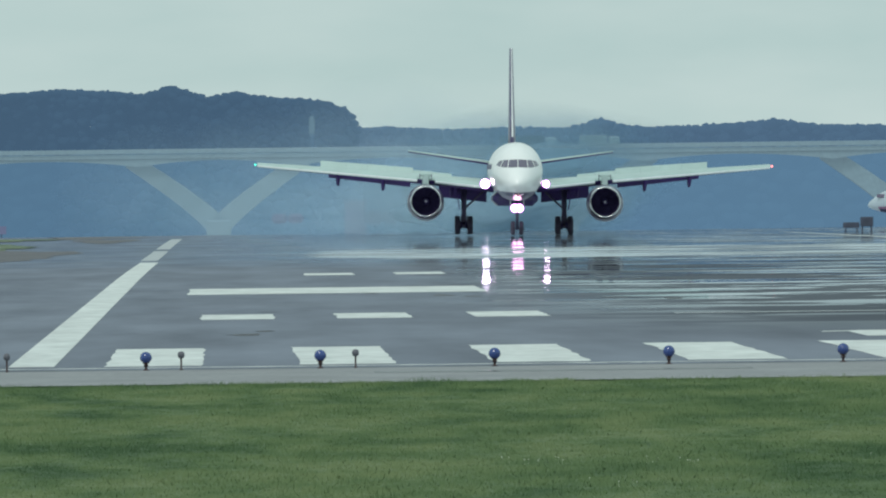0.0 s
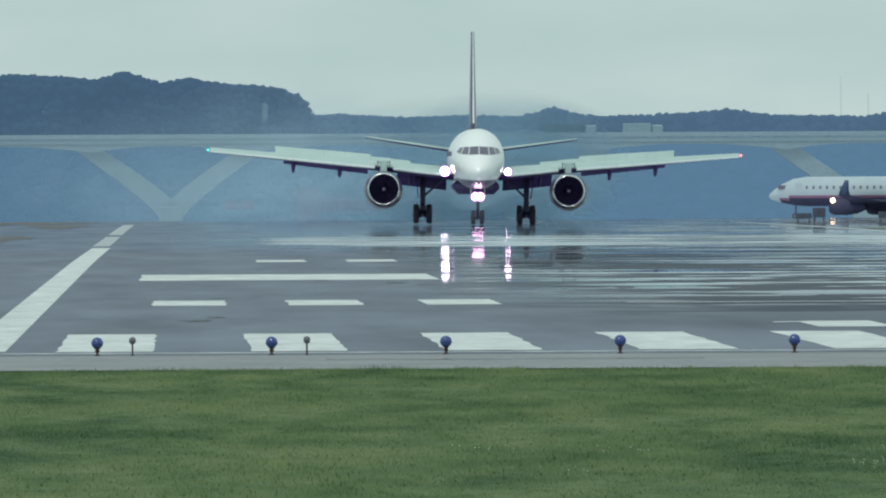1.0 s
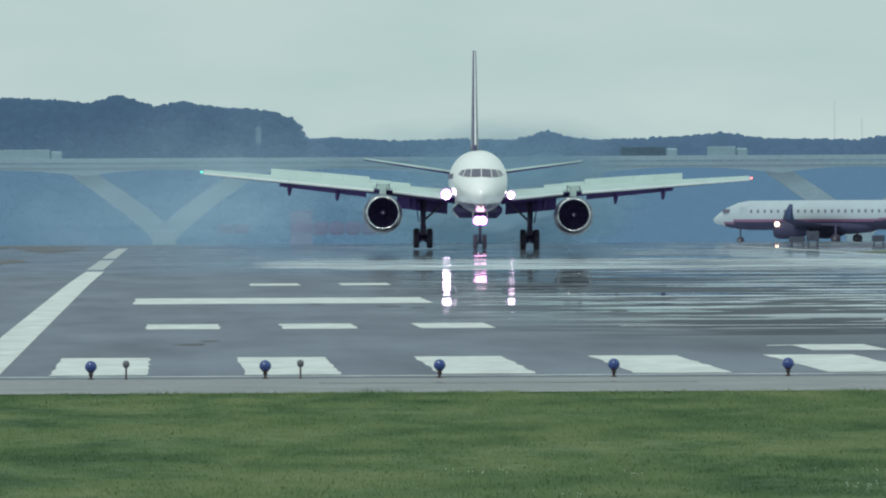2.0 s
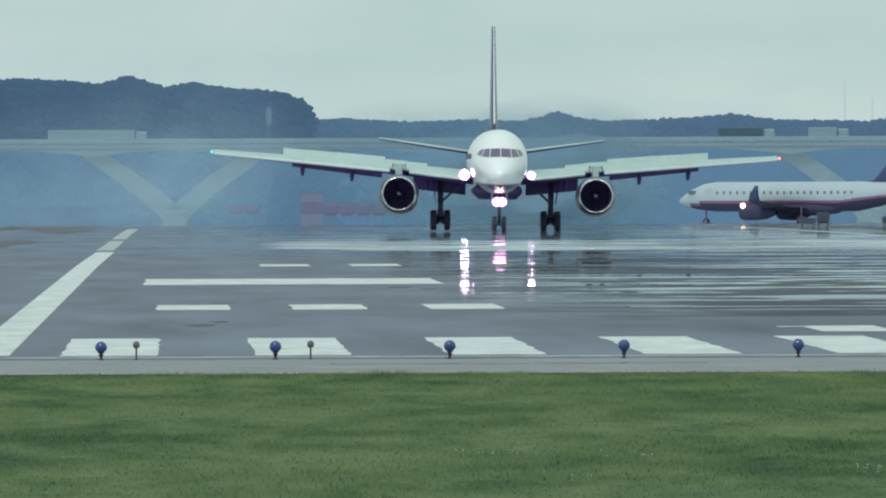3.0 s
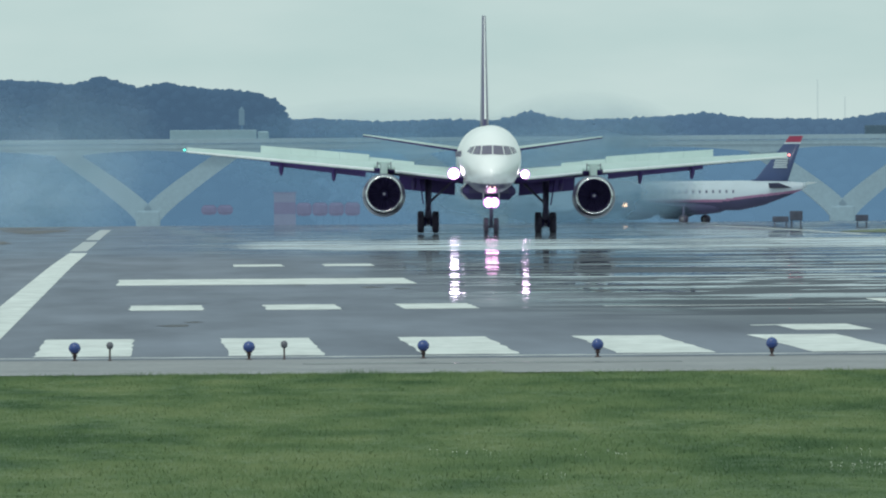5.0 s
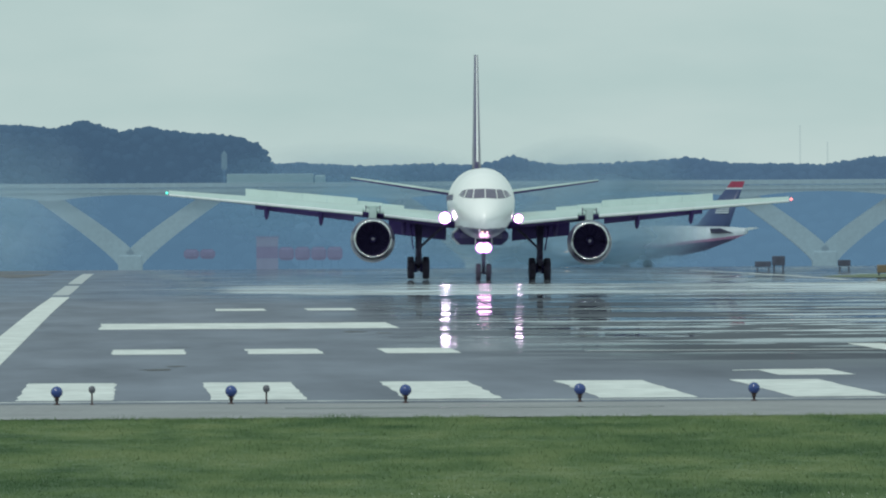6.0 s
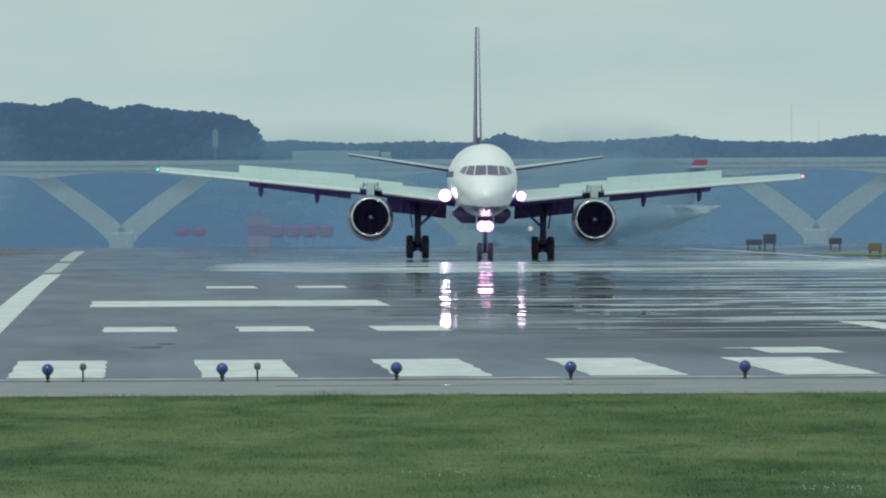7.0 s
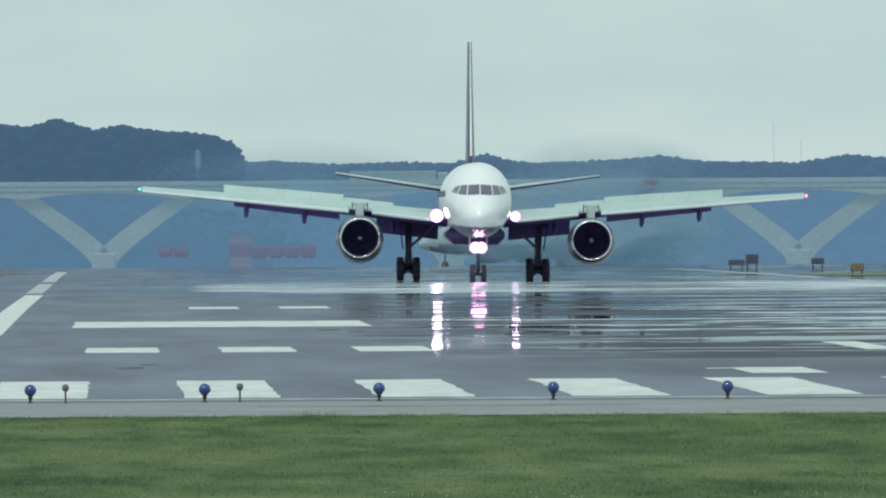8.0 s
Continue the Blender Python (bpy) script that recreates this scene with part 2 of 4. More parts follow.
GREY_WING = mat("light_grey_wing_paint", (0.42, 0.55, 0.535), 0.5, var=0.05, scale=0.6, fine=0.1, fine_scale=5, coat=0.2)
# Shade below the wings, with its violet fringe, put into one colour.
WING_SHADE = dull(mat("violet_wing_shade", (0.072, 0.042, 0.185), 0.7, var=0.1, scale=0.8))
SLAT_METAL = mat("bright_slat_leading_edge", (0.93, 0.94, 0.97), 0.30, 0.85, var=0.03, scale=1.5)
NAVY = mat("navy_blue_belly_paint", (0.046, 0.038, 0.120), 0.35, var=0.15, scale=0.5, coat=0.3)
METAL = mat("polished_aluminium", (0.82, 0.83, 0.84), 0.22, 1.0, var=0.04, scale=3)
NACELLE = mat("dark_blue_nacelle_paint", (0.065, 0.065, 0.12), 0.4, var=0.1, scale=1.5, coat=0.2)
DARK_METAL = dull(mat("dark_engine_metal", (0.042, 0.035, 0.105), 0.7, 0.0, var=0.15, scale=3))
INTAKE = dull(mat("intake_liner_grey", (0.055, 0.046, 0.120), 0.7, 0.0, var=0.15, scale=3))
STRUT = mat("gear_strut_grey", (0.088, 0.080, 0.150), 0.5, 0.1, var=0.15, scale=4)
SPINNER = mat("pale_spinner_tip", (0.30, 0.30, 0.36), 0.5, var=0.1, scale=4)
TYRE = mat("black_tyre_rubber", (0.060, 0.052, 0.085), 0.85, var=0.25, scale=5, bump=0.2)
WHEEL_HUB = mat("grey_wheel_hub", (0.24, 0.24, 0.26), 0.4, 0.7)
GLASS = mat("dark_cockpit_glass", (0.105, 0.090, 0.150), 0.08, var=0.1, coat=0.5)
LAMP = mat("landing_lamp_glow", (1.0, 0.80, 0.97), 0.3, var=0.0, emit=60)
LAMP_SOFT = mat("root_lamp_glow", (1.0, 0.70, 0.90), 0.3, var=0.0, emit=24)
# Added glow that imitates the violet fringe round a bright lamp.
LAMP_HALO = mat("violet_halo_glow", (0.80, 0.30, 1.0), 0.3, var=0.0, emit=1.6)
NOSE_LAMP = mat("taxi_lamp_glow", (1.0, 0.46, 0.76), 0.3, var=0.0, emit=14)
FAR_LAMP = mat("hazy_warm_lamp_glow", (1.0, 0.66, 0.42), 0.3, var=0.0, emit=5)
GREEN_LAMP = mat("green_wingtip_lamp", (0.1, 1.0, 0.7), 0.3, var=0.0, emit=1.2)
RED_LAMP = mat("red_wingtip_lamp", (1.0, 0.25, 0.25), 0.3, var=0.0, emit=1.5)
BLUE_GLASS = mat("cobalt_blue_lamp_glass", (0.028, 0.062, 0.235), 0.18, var=0.12, scale=9, coat=0.6)
RUST = mat("dark_brown_lamp_stem", (0.055, 0.032, 0.034), 0.7, var=0.3, scale=20)
GREY_LAMP = mat("grey_blue_lamp_housing", (0.12, 0.125, 0.15), 0.5, var=0.2, scale=20)
# Blue distance haze is put into the woods, shore and bridge colours.
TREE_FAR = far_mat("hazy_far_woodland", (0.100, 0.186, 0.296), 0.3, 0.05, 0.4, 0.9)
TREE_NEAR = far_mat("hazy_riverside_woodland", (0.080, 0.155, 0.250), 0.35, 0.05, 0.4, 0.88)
# The right-hand shore is lighter, for the thicker haze there.
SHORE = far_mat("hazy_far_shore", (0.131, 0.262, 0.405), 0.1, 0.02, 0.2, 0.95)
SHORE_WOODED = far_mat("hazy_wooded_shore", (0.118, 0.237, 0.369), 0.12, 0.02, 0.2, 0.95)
BRIDGE_MAT = far_mat("hazy_pale_concrete", (0.268, 0.395, 0.470), 0.08, 0.12, 1.2, 0.5)
BRIDGE_SHADE = far_mat("shaded_girder_concrete", (0.215, 0.335, 0.425), 0.08, 0.12, 1.0, 0.7)
TRUCK_WHITE = mat("white_trailer_sheet", (0.255, 0.37, 0.435), 0.6, var=0.05)
TRUCK_DARK = mat("dark_trailer_sheet", (0.07, 0.12, 0.17), 0.6, var=0.1)
# Haze and an even glow are put into the far red and white.
RED_FAR = far_mat("hazy_red_antenna_paint", (0.172, 0.200, 0.322), 0.1, 0.4, 1.0, 0.7)
WHITE_FAR = far_mat("hazy_white_shelter_paint", (0.192, 0.248, 0.365), 0.08, 0.4, 1.0, 0.7)
SIGN_BACK = mat("dark_sign_back", (0.045, 0.055, 0.085), 0.7, var=0.2)
ORANGE = mat("dull_orange_sign_face", (0.185, 0.145, 0.10), 0.6, var=0.1)
HAZY_WHITE = far_mat("hazy_white_cladding", (0.145, 0.25, 0.335), 0.05, 0.3, 1.0, 0.8)
MAST = far_mat("hazy_steel_mast", (0.50, 0.64, 0.65), 0.05, 0.5, 1.0, 0.9)
TAIL_BLUE = mat("deep_blue_tail_paint", (0.035, 0.06, 0.15), 0.4, var=0.06, scale=0.4)
TAIL_RED = mat("crimson_tail_tip", (0.27, 0.035, 0.08), 0.45, var=0.08)
JET_GREY = mat("silver_white_fuselage", (0.42, 0.50, 0.56), 0.35, var=0.04, scale=0.4, coat=0.2)
JET_WINDOW = mat("hazy_cabin_glass", (0.150, 0.165, 0.235), 0.4, var=0.1)
JET_STRIPE = mat("dusky_violet_stripe", (0.24, 0.12, 0.22), 0.45, var=0.08)
JET_DARK = mat("dark_blue_jet_belly", (0.040, 0.042, 0.095), 0.85, var=0.12, scale=0.4)
SMOKE = smoke_mat("pale_blue_tyre_smoke", (0.50, 0.68, 0.82), 0.50)
SMOKE_DARK = smoke_mat("grey_engine_haze", (0.24, 0.37, 0.48), 1.9)
SMOKE_THIN = smoke_mat("thin_exhaust_haze", (0.22, 0.38, 0.51), 1.2)


# ---- building helpers ----
def mesh_of(name, bm, material, smooth=True):
    me = bpy.data.meshes.new(name)
    bm.normal_update()
    bm.to_mesh(me)
    bm.free()
    for x in material if isinstance(material, (list, tuple)) else [material]:
        me.materials.append(x)
    if smooth:
        me.polygons.foreach_set("use_smooth", [True] * len(me.polygons))
    return me


def part(name, bm, material, parent=None, label="", smooth=False, at=None):
    ob = new(name, mesh_of(name, bm, material, smooth))
    if parent is not None:
        ob.parent = parent
    if at is not None:
        ob.matrix_basis = at
    if label:
        tagged(ob, label)
    return ob


def thing(name, label, category, group="", kind="", at=None):
    ob = new(name)
    if at is not None:
        ob.matrix_basis = at
    return tagged(ob, label, category, group, kind)


def box(bm, size, at=(0, 0, 0), bevel=0.0, turn=None):
    """A box with chamfered edges, added to bm."""
    made = bmesh.ops.create_cube(bm, size=1.0)["verts"]
    m = Matrix.Translation(at) @ (turn or Matrix()) @ Matrix.Diagonal((*size, 1))
    bmesh.ops.transform(bm, matrix=m, verts=made)
    if bevel:
        edges = list({e for v in made for e in v.link_edges})
        bmesh.ops.bevel(bm, geom=edges, offset=bevel, segments=1, affect="EDGES")
    return bm


def rod(bm, a, b, r0, r1=None, sides=10):
    """A tapered rod from a to b."""
    a, b = Vector(a), Vector(b)
    d = b - a
    m = Matrix.Translation((a + b) / 2) @ d.to_track_quat("Z", "Y").to_matrix().to_4x4()
    bmesh.ops.create_cone(bm, cap_ends=True, segments=sides, radius1=r0, radius2=r0 if r1 is None else r1, depth=d.length, matrix=m)
    return bm


def lathe(bm, profile, sides=32, axis="y", centre=(0, 0, 0), squash=1.0):
    """Turns a profile of (along, radius) about an axis through centre."""
    rings = []
    for s, r in profile:
        ring = []
        for i in range(sides):
            a = 2 * math.pi * i / sides
            p, q = r * math.cos(a), r * math.sin(a) * squash
            co = {"y": (p, s, q), "z": (p, q, s), "x": (s, p, q)}[axis]
            ring.append(bm.verts.new(Vector(co) + Vector(centre)))
        rings.append(ring)
    for r0, r1 in zip(rings, rings[1:]):
        for i in range(sides):
            bm.faces.new((r0[i], r0[(i + 1) % sides], r1[(i + 1) % sides], r1[i]))
    return rings


def loft(bm, rings, cap=True):
    """Skins closed rings of points, one after another."""
    vs = [[bm.verts.new(p) for p in ring] for ring in rings]
    n = len(vs[0])
    for a, b in zip(vs, vs[1:]):
        for i in range(n):
            bm.faces.new((a[i], a[(i + 1) % n], b[(i + 1) % n], b[i]))
    if cap:
        bm.faces.new(vs[0][::-1])
        bm.faces.new(vs[-1])
    return vs


def lerp_rows(rows, s):
    """Values between rows of (s, values...), eased along straight pieces."""
    for a, b in zip(rows, rows[1:]):
        if s <= b[0]:
            k = (s - a[0]) / (b[0] - a[0])
            return [u + (v - u) * k for u, v in zip(a[1:], b[1:])]
    return list(rows[-1][1:])


# ---- ground, runway, markings ----
def land_z(d):
    """The airfield falls away gently beyond the touchdown zone."""
    k = min(1.0, max(0.0, (d - 800) / 500))
    return -0.22 * k * k * (3 - 2 * k) - 1.0e-6 * max(0.0, d - 1250) ** 2


def strip(bm, x0, x1, y0, y1, z, steps=1):
    rows = []
    for i in range(steps + 1):
        y = y0 + (y1 - y0) * i / steps
        rows.append((bm.verts.new((x0, y, z + land_z(y))), bm.verts.new((x1, y, z + land_z(y)))))
    for (a, b), (c, d) in zip(rows, rows[1:]):
        bm.faces.new((a, b, d, c))
    return bm


def seam_mat(name, color, share):
    """Damp concrete: a thin glossy film over a share of it."""
    m = bpy.data.materials.new(name)
    m.use_nodes = True
    n, l = m.node_tree.nodes, m.node_tree.links
    n.clear()
    out, mix = n.new("ShaderNodeOutputMaterial"), n.new("ShaderNodeMixShader")
    dif, gloss = n.new("ShaderNodeBsdfDiffuse"), n.new("ShaderNodeBsdfGlossy")
    dif.inputs["Color"].default_value = (*color, 1)
    gloss.inputs["Roughness"].default_value = 0.06
    co, t, r = n.new("ShaderNodeTexCoord"), n.new("ShaderNodeTexNoise"), n.new("ShaderNodeMapRange")
    t.inputs["Scale"].default_value = 1.5
    r.inputs[3].default_value, r.inputs[4].default_value = share * 0.4, share * 1.6
    l.new(co.outputs["Object"], t.inputs["Vector"])
    l.new(t.outputs[0], r.inputs[0])
    l.new(r.outputs[0], mix.inputs[0])
    l.new(dif.outputs[0], mix.inputs[1])
    l.new(gloss.outputs[0], mix.inputs[2])
    l.new(mix.outputs[0], out.inputs[0])
    return m


DAMP = seam_mat("damp_concrete_joint", (0.22, 0.235, 0.25), 0.30)
CENTRE = 18.7      # runway centreline
THRESHOLD = 406.5  # its near end
LAND_END = 2900


def build_ground():
    bm = bmesh.new()
    strip(bm, -600, 700, -300, LAND_END, -0.03, 80)
    part("ground", bm, GRASS_SOIL)
    tagged(bpy.data.objects["ground"], "mown green airfield turf beside the runway", "grass", kind="structure")
    bm = bmesh.new()
    vs = [bm.verts.new(p) for p in ((-3000, LAND_END - 5, -9), (3000, LAND_END - 5, -9), (3000, 4990, -9), (-3000, 4990, -9))]
    bm.faces.new(vs)
    tagged(part("water", bm, WATER), "grey blue river beyond the airfield", "water", kind="structure")
    bm = bmesh.new()
    strip(bm, -5.6, CENTRE + 24.3, THRESHOLD - 2, 2480, 0.0, 60)
    tagged(part("runway", bm, ASPHALT), "grey worn runway asphalt, wet and shining in patches", "runway", kind="structure")
    bm = bmesh.new()
    strip(bm, -30, CENTRE + 40, 374, THRESHOLD - 2, -0.004)
    tagged(part("pavement", bm, SHOULDER), "pale grey paved blast pad before the runway threshold", "pavement", kind="structure")
    bm = bmesh.new()
    strip(bm, 2.5, 9.0, 392.4, 395.2, 0.001)
    tagged(part("damp_joint", bm, DAMP), "damp joint across the pale blast pad", "pavement", kind="structure")
    bm = bmesh.new()
    strip(bm, CENTRE + 24.3, 420, 2150, 2700, 0.0, 14)
    tagged(part("taxiway", bm, ASPHALT), "grey taxiway concrete beyond the runway", "taxiway", kind="structure")
    bm = bmesh.new()
    strip(bm, -26, -5.6, THRESHOLD - 2, 2480, -0.006, 30)
    tagged(part("shoulder", bm, ASPHALT), "grey asphalt shoulder beside the runway edge line", "pavement", kind="structure")
    bm = bmesh.new()
    strip(bm, CENTRE + 24.3, CENTRE + 60, THRESHOLD - 2, 2150, -0.004, 20)
    tagged(part("shoulder", bm, ASPHALT), "wet grey asphalt shoulder beside the runway", "pavement", kind="structure")


def marking(name, label, x0, x1, d0, d1, steps=1):
    """A band of paint with slightly worn ends and sides."""
    bm = bmesh.new()
    n = max(2, int((x1 - x0) / 0.3))
    rnd = random.Random(int(x0 * 100 + d0))
    if steps > 1:
        strip(bm, x0, x1, d0, d1, 0.005, steps)
    else:
        rows, count = [], 10
        for j in range(count + 1):
            d = d0 + (d1 - d0) * j / count
            end = 0.28 if j in (0, count) else 0.0
            row = []
            for i in range(n + 1):
                side = rnd.uniform(-0.035, 0.035) if i in (0, n) else 0.0
                row.append(bm.verts.new((x0 + (x1 - x0) * i / n + side, d + rnd.uniform(-end, end), 0.005 + land_z(d))))
            rows.append(row)
        for r0, r1 in zip(rows, rows[1:]):
            for i in range(n):
                bm.faces.new((r0[i], r0[i + 1], r1[i + 1], r1[i]))
    return tagged(part(name, bm, PAINT), label, "marking", "runway markings", "structure")


def build_markings():
    for i in range(6):
        for side in (-1, 1):
            x = CENTRE + side * (1.7526 + i * 3.505) + 0.11
            x0, x1 = sorted((x, x + side * 1.7526))
            marking("threshold_stripe", "white painted threshold stripe on grey asphalt", x0, x1, 412.6, 458.3)
    marking("threshold_line", "thin white line across the runway end", -30, CENTRE + 26, 408.3, 409.6)
    for side in (-1, 1):
        for base, count, shift in ((558.5, 3, 0.13), (841.0, 2, 0.30)):
            for k in range(count):
                a = CENTRE + shift + side * (10.97 + k * 3.353)
                x0, x1 = sorted((a, a + side * 1.829))
                marking("touchdown_bar", "white touchdown zone bar on grey asphalt", x0, x1, base, base + 22.9)
        x0, x1 = sorted((CENTRE + side * 10.8, CENTRE + side * 19.9))
        marking("aiming_point_bar", "broad white aiming point block on grey asphalt", x0, x1, 694.0, 735.0)
        x0, x1 = sorted((CENTRE + side * 21.95, CENTRE + side * 22.86))
        marking("edge_line", "continuous white runway edge line", x0 + 0.18, x1 + 0.1, 414.0, 1050, 24)
        marking("edge_line", "faded far piece of the white edge line", x0 + 0.05, x1 - 0.05, 1085, 1290, 10).data.materials[0] = FADED
        marking("edge_line", "faded far piece of the white edge line", x0 + 0.05, x1 - 0.05, 1330, 1700, 16).data.materials[0] = FADED
    marking("worn_cross_line", "thin worn white line across wet asphalt", 11.0, 18.1, 563.5, 566.5).data.materials[0] = FADED
    for d in (555,):
        marking("centre_line_dash", "white centreline dash on the runway", CENTRE - 0.46, CENTRE + 0.46, d, d + 36.6)
    # the designation numeral, seen lying flat
    bm = bmesh.new()
    outline = ((0.55, 0), (2.12, 0), (2.12, 18.3), (0.95, 18.3), (0.0, 16.4), (0.0, 14.6), (0.55, 15.4))
    low = [bm.verts.new((x, y, 0.003)) for x, y in outline]
    high = [bm.verts.new((x, y, 0.006)) for x, y in outline]
    bm.faces.new(high)
    for i in range(len(outline)):
        j = (i + 1) % len(outline)
        bm.faces.new((low[i], low[j], high[j], high[i]))
    tagged(part("runway_numeral", bm, PAINT, at=pose(12.6, 471.5, 0)), "white painted runway number one on grey asphalt", "marking", "runway markings", "structure")


def ragged_patch(bm, x, d, w, depth, z, seed):
    """A flat patch with an uneven outline that follows the fall of the land."""
    rnd = random.Random(seed)
    rim = []
    for i in range(40):
        a = 2 * math.pi * i / 40
        k = 1 + 0.22 * math.sin(3 * a + seed) + rnd.uniform(-0.12, 0.12)
        y = d + depth * k * math.sin(a)
        rim.append(bm.verts.new((x + w * k * math.cos(a), y, z + land_z(y))))
    mid = bm.verts.new((x, d, z + land_z(d)))
    for i in range(40):
        bm.faces.new((rim[i], rim[(i + 1) % 40], mid))
    return bm


def build_patches():
    """Tar repairs on the runway, and bare soil beside it."""
    rnd = random.Random(12)
    for x, d, w, depth in ((6.3, 672, 0.45, 6), (7.1, 664, 0.30, 4), (12.4, 640, 0.35, 5), (0.4, 500, 0.42, 5), (0.8, 512, 0.25, 3), (11.0, 650, 0.5, 3), (4.3, 690, 0.3, 3)):
        bm = bmesh.new()
        low = [bm.verts.new((x + w * rnd.uniform(0.6, 1.1) * math.cos(a), d + depth * rnd.uniform(0.5, 1.1) * math.sin(a), 0.004)) for a in (2 * math.pi * i / 14 for i in range(14))]
        bm.faces.new(low)
        tagged(part("tar_patch", bm, TAR), "dark tar repair on the grey runway", "patch", "tar repairs", "structure")
    bm = bmesh.new()
    ragged_patch(bm, -16.0, 1210, 8.0, 110, 0.004, 5)
    ragged_patch(bm, -8.6, 1640, 2.2, 90, 0.004, 6)
    ragged_patch(bm, -11.0, 1900, 4.0, 130, 0.004, 7)
    tagged(part("bare_soil", bm, BARE_SOIL), "reddish bare soil beside the runway shoulder", "soil", kind="structure")


build_ground()
build_markings()
build_patches()


# ---- the landing airliner ----
AIRFOIL = ((0, 0), (0.02, 0.22), (0.08, 0.40), (0.22, 0.52), (0.45, 0.46), (0.75, 0.22), (1, 0.02), (1, -0.02), (0.75, -0.16), (0.45, -0.38), (0.22, -0.44), (0.08, -0.34), (0.02, -0.18))


def flying_surface(bm, stations, axis="x"):
    """A tapered surface from stations of (span, leading edge y, chord, height, thickness)."""
    rings = []
    for s, y, chord, z, thick in stations:
        ring = []
        for u, w in AIRFOIL:
            ring.append((s, y + u * chord, z + w * thick) if axis == "x" else (w * thick, y + u * chord, s))
        rings.append(ring)
    loft(bm, rings)
    bmesh.ops.recalc_face_normals(bm, faces=bm.faces[:])
    return bm


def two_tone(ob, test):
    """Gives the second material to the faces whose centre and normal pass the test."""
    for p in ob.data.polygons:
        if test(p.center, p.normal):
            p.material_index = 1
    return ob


BODY = ((-23.8, 3.72, 0.03, 0.03), (-23.65, 3.74, 0.30, 0.28), (-23.3, 3.79, 0.62, 0.57), (-22.8, 3.87, 0.90, 0.84), (-22.1, 3.98, 1.13, 1.13),
        (-21.2, 4.14, 1.37, 1.44), (-20.2, 4.34, 1.57, 1.74), (-19.2, 4.48, 1.72, 1.95), (-18.0, 4.57, 1.81, 2.08), (-16.5, 4.6, 1.86, 2.13),
        (-13.0, 4.6, 1.87, 2.14), (8.0, 4.6, 1.87, 2.14), (12.0, 4.75, 1.74, 1.98), (16.0, 5.1, 1.40, 1.52), (20.0, 5.55, 0.80, 0.86), (23.2, 5.85, 0.25, 0.30))


def body_y(x, z):
    """Where the nose's skin lies at a place seen from ahead."""
    a, b = -23.79, -13.0
    for _ in range(40):
        m = (a + b) / 2
        zc, w, h = lerp_rows(BODY, m)
        a, b = (m, b) if (x / w) ** 2 + ((z - zc) / h) ** 2 > 1 else (a, m)
    return (a + b) / 2


def skin_panel(bm, corners, lift=0.03, steps=5):
    """A panel on the nose's skin between four corners (x, z): bottom left, bottom right, top right, top left."""
    grid = []
    for j in range(steps + 1):
        row = []
        for i in range(steps + 1):
            u, v = i / steps, j / steps
            (ax, az), (bx, bz), (cx, cz), (dx, dz) = corners
            x = (ax * (1 - u) + bx * u) * (1 - v) + (dx * (1 - u) + cx * u) * v
            z = (az * (1 - u) + bz * u) * (1 - v) + (dz * (1 - u) + cz * u) * v
            row.append(bm.verts.new((x * 1.006, body_y(x, z) - lift, z)))
        grid.append(row)
    for r0, r1 in zip(grid, grid[1:]):
        for i in range(steps):
            bm.faces.new((r0[i], r0[i + 1], r1[i + 1], r1[i]))
    return bm


WING = ((1.6, -8.6, 8.4, 3.52, 1.00), (6.0, -5.2, 5.9, 3.95, 0.80), (12.0, -1.5, 3.7, 4.48, 0.62), (18.85, 2.7, 1.8, 5.05, 0.36))


def wheel(parent, at, radius, width, name="wheel"):
    bm = bmesh.new()
    w = width / 2
    lathe(bm, ((-w * 0.75, radius * 0.55), (-w, radius * 0.72), (-w * 0.95, radius * 0.9), (-w * 0.6, radius), (w * 0.6, radius), (w * 0.95, radius * 0.9), (w, radius * 0.72), (w * 0.75, radius * 0.55)), 28, "x")
    ob = part(name, bm, TYRE, parent, "black rubber tyre", True, pose(*at))
    bm = bmesh.new()
    lathe(bm, ((-w * 0.7, 0.01), (-w * 0.72, radius * 0.3), (-w * 0.6, radius * 0.57), (w * 0.6, radius * 0.57), (w * 0.72, radius * 0.3), (w * 0.7, 0.01)), 20, "x")
    part("hub", bm, WHEEL_HUB, ob, "grey metal wheel hub", True)
    return ob


def lamp(parent, name, at, radius, glow, label):
    bm = bmesh.new()
    lathe(bm, ((-0.06, 0.005), (-0.055, radius * 0.55), (-0.035, radius * 0.92), (0.0, radius * 1.22), (0.10, radius * 1.26), (0.22, radius * 0.6), (0.24, 0.01)), 24, "y")
    ob = part(name, bm, [glow, LAMP_HALO, STRUT], parent, label, True, pose(*at))
    # The outer ring is the painted halo, the back the housing.
    for p in ob.data.polygons:
        p.material_index = 2 if p.center.y > 0.03 else 1 if math.hypot(p.center.x, p.center.z) > radius * 0.95 else 0
    return ob


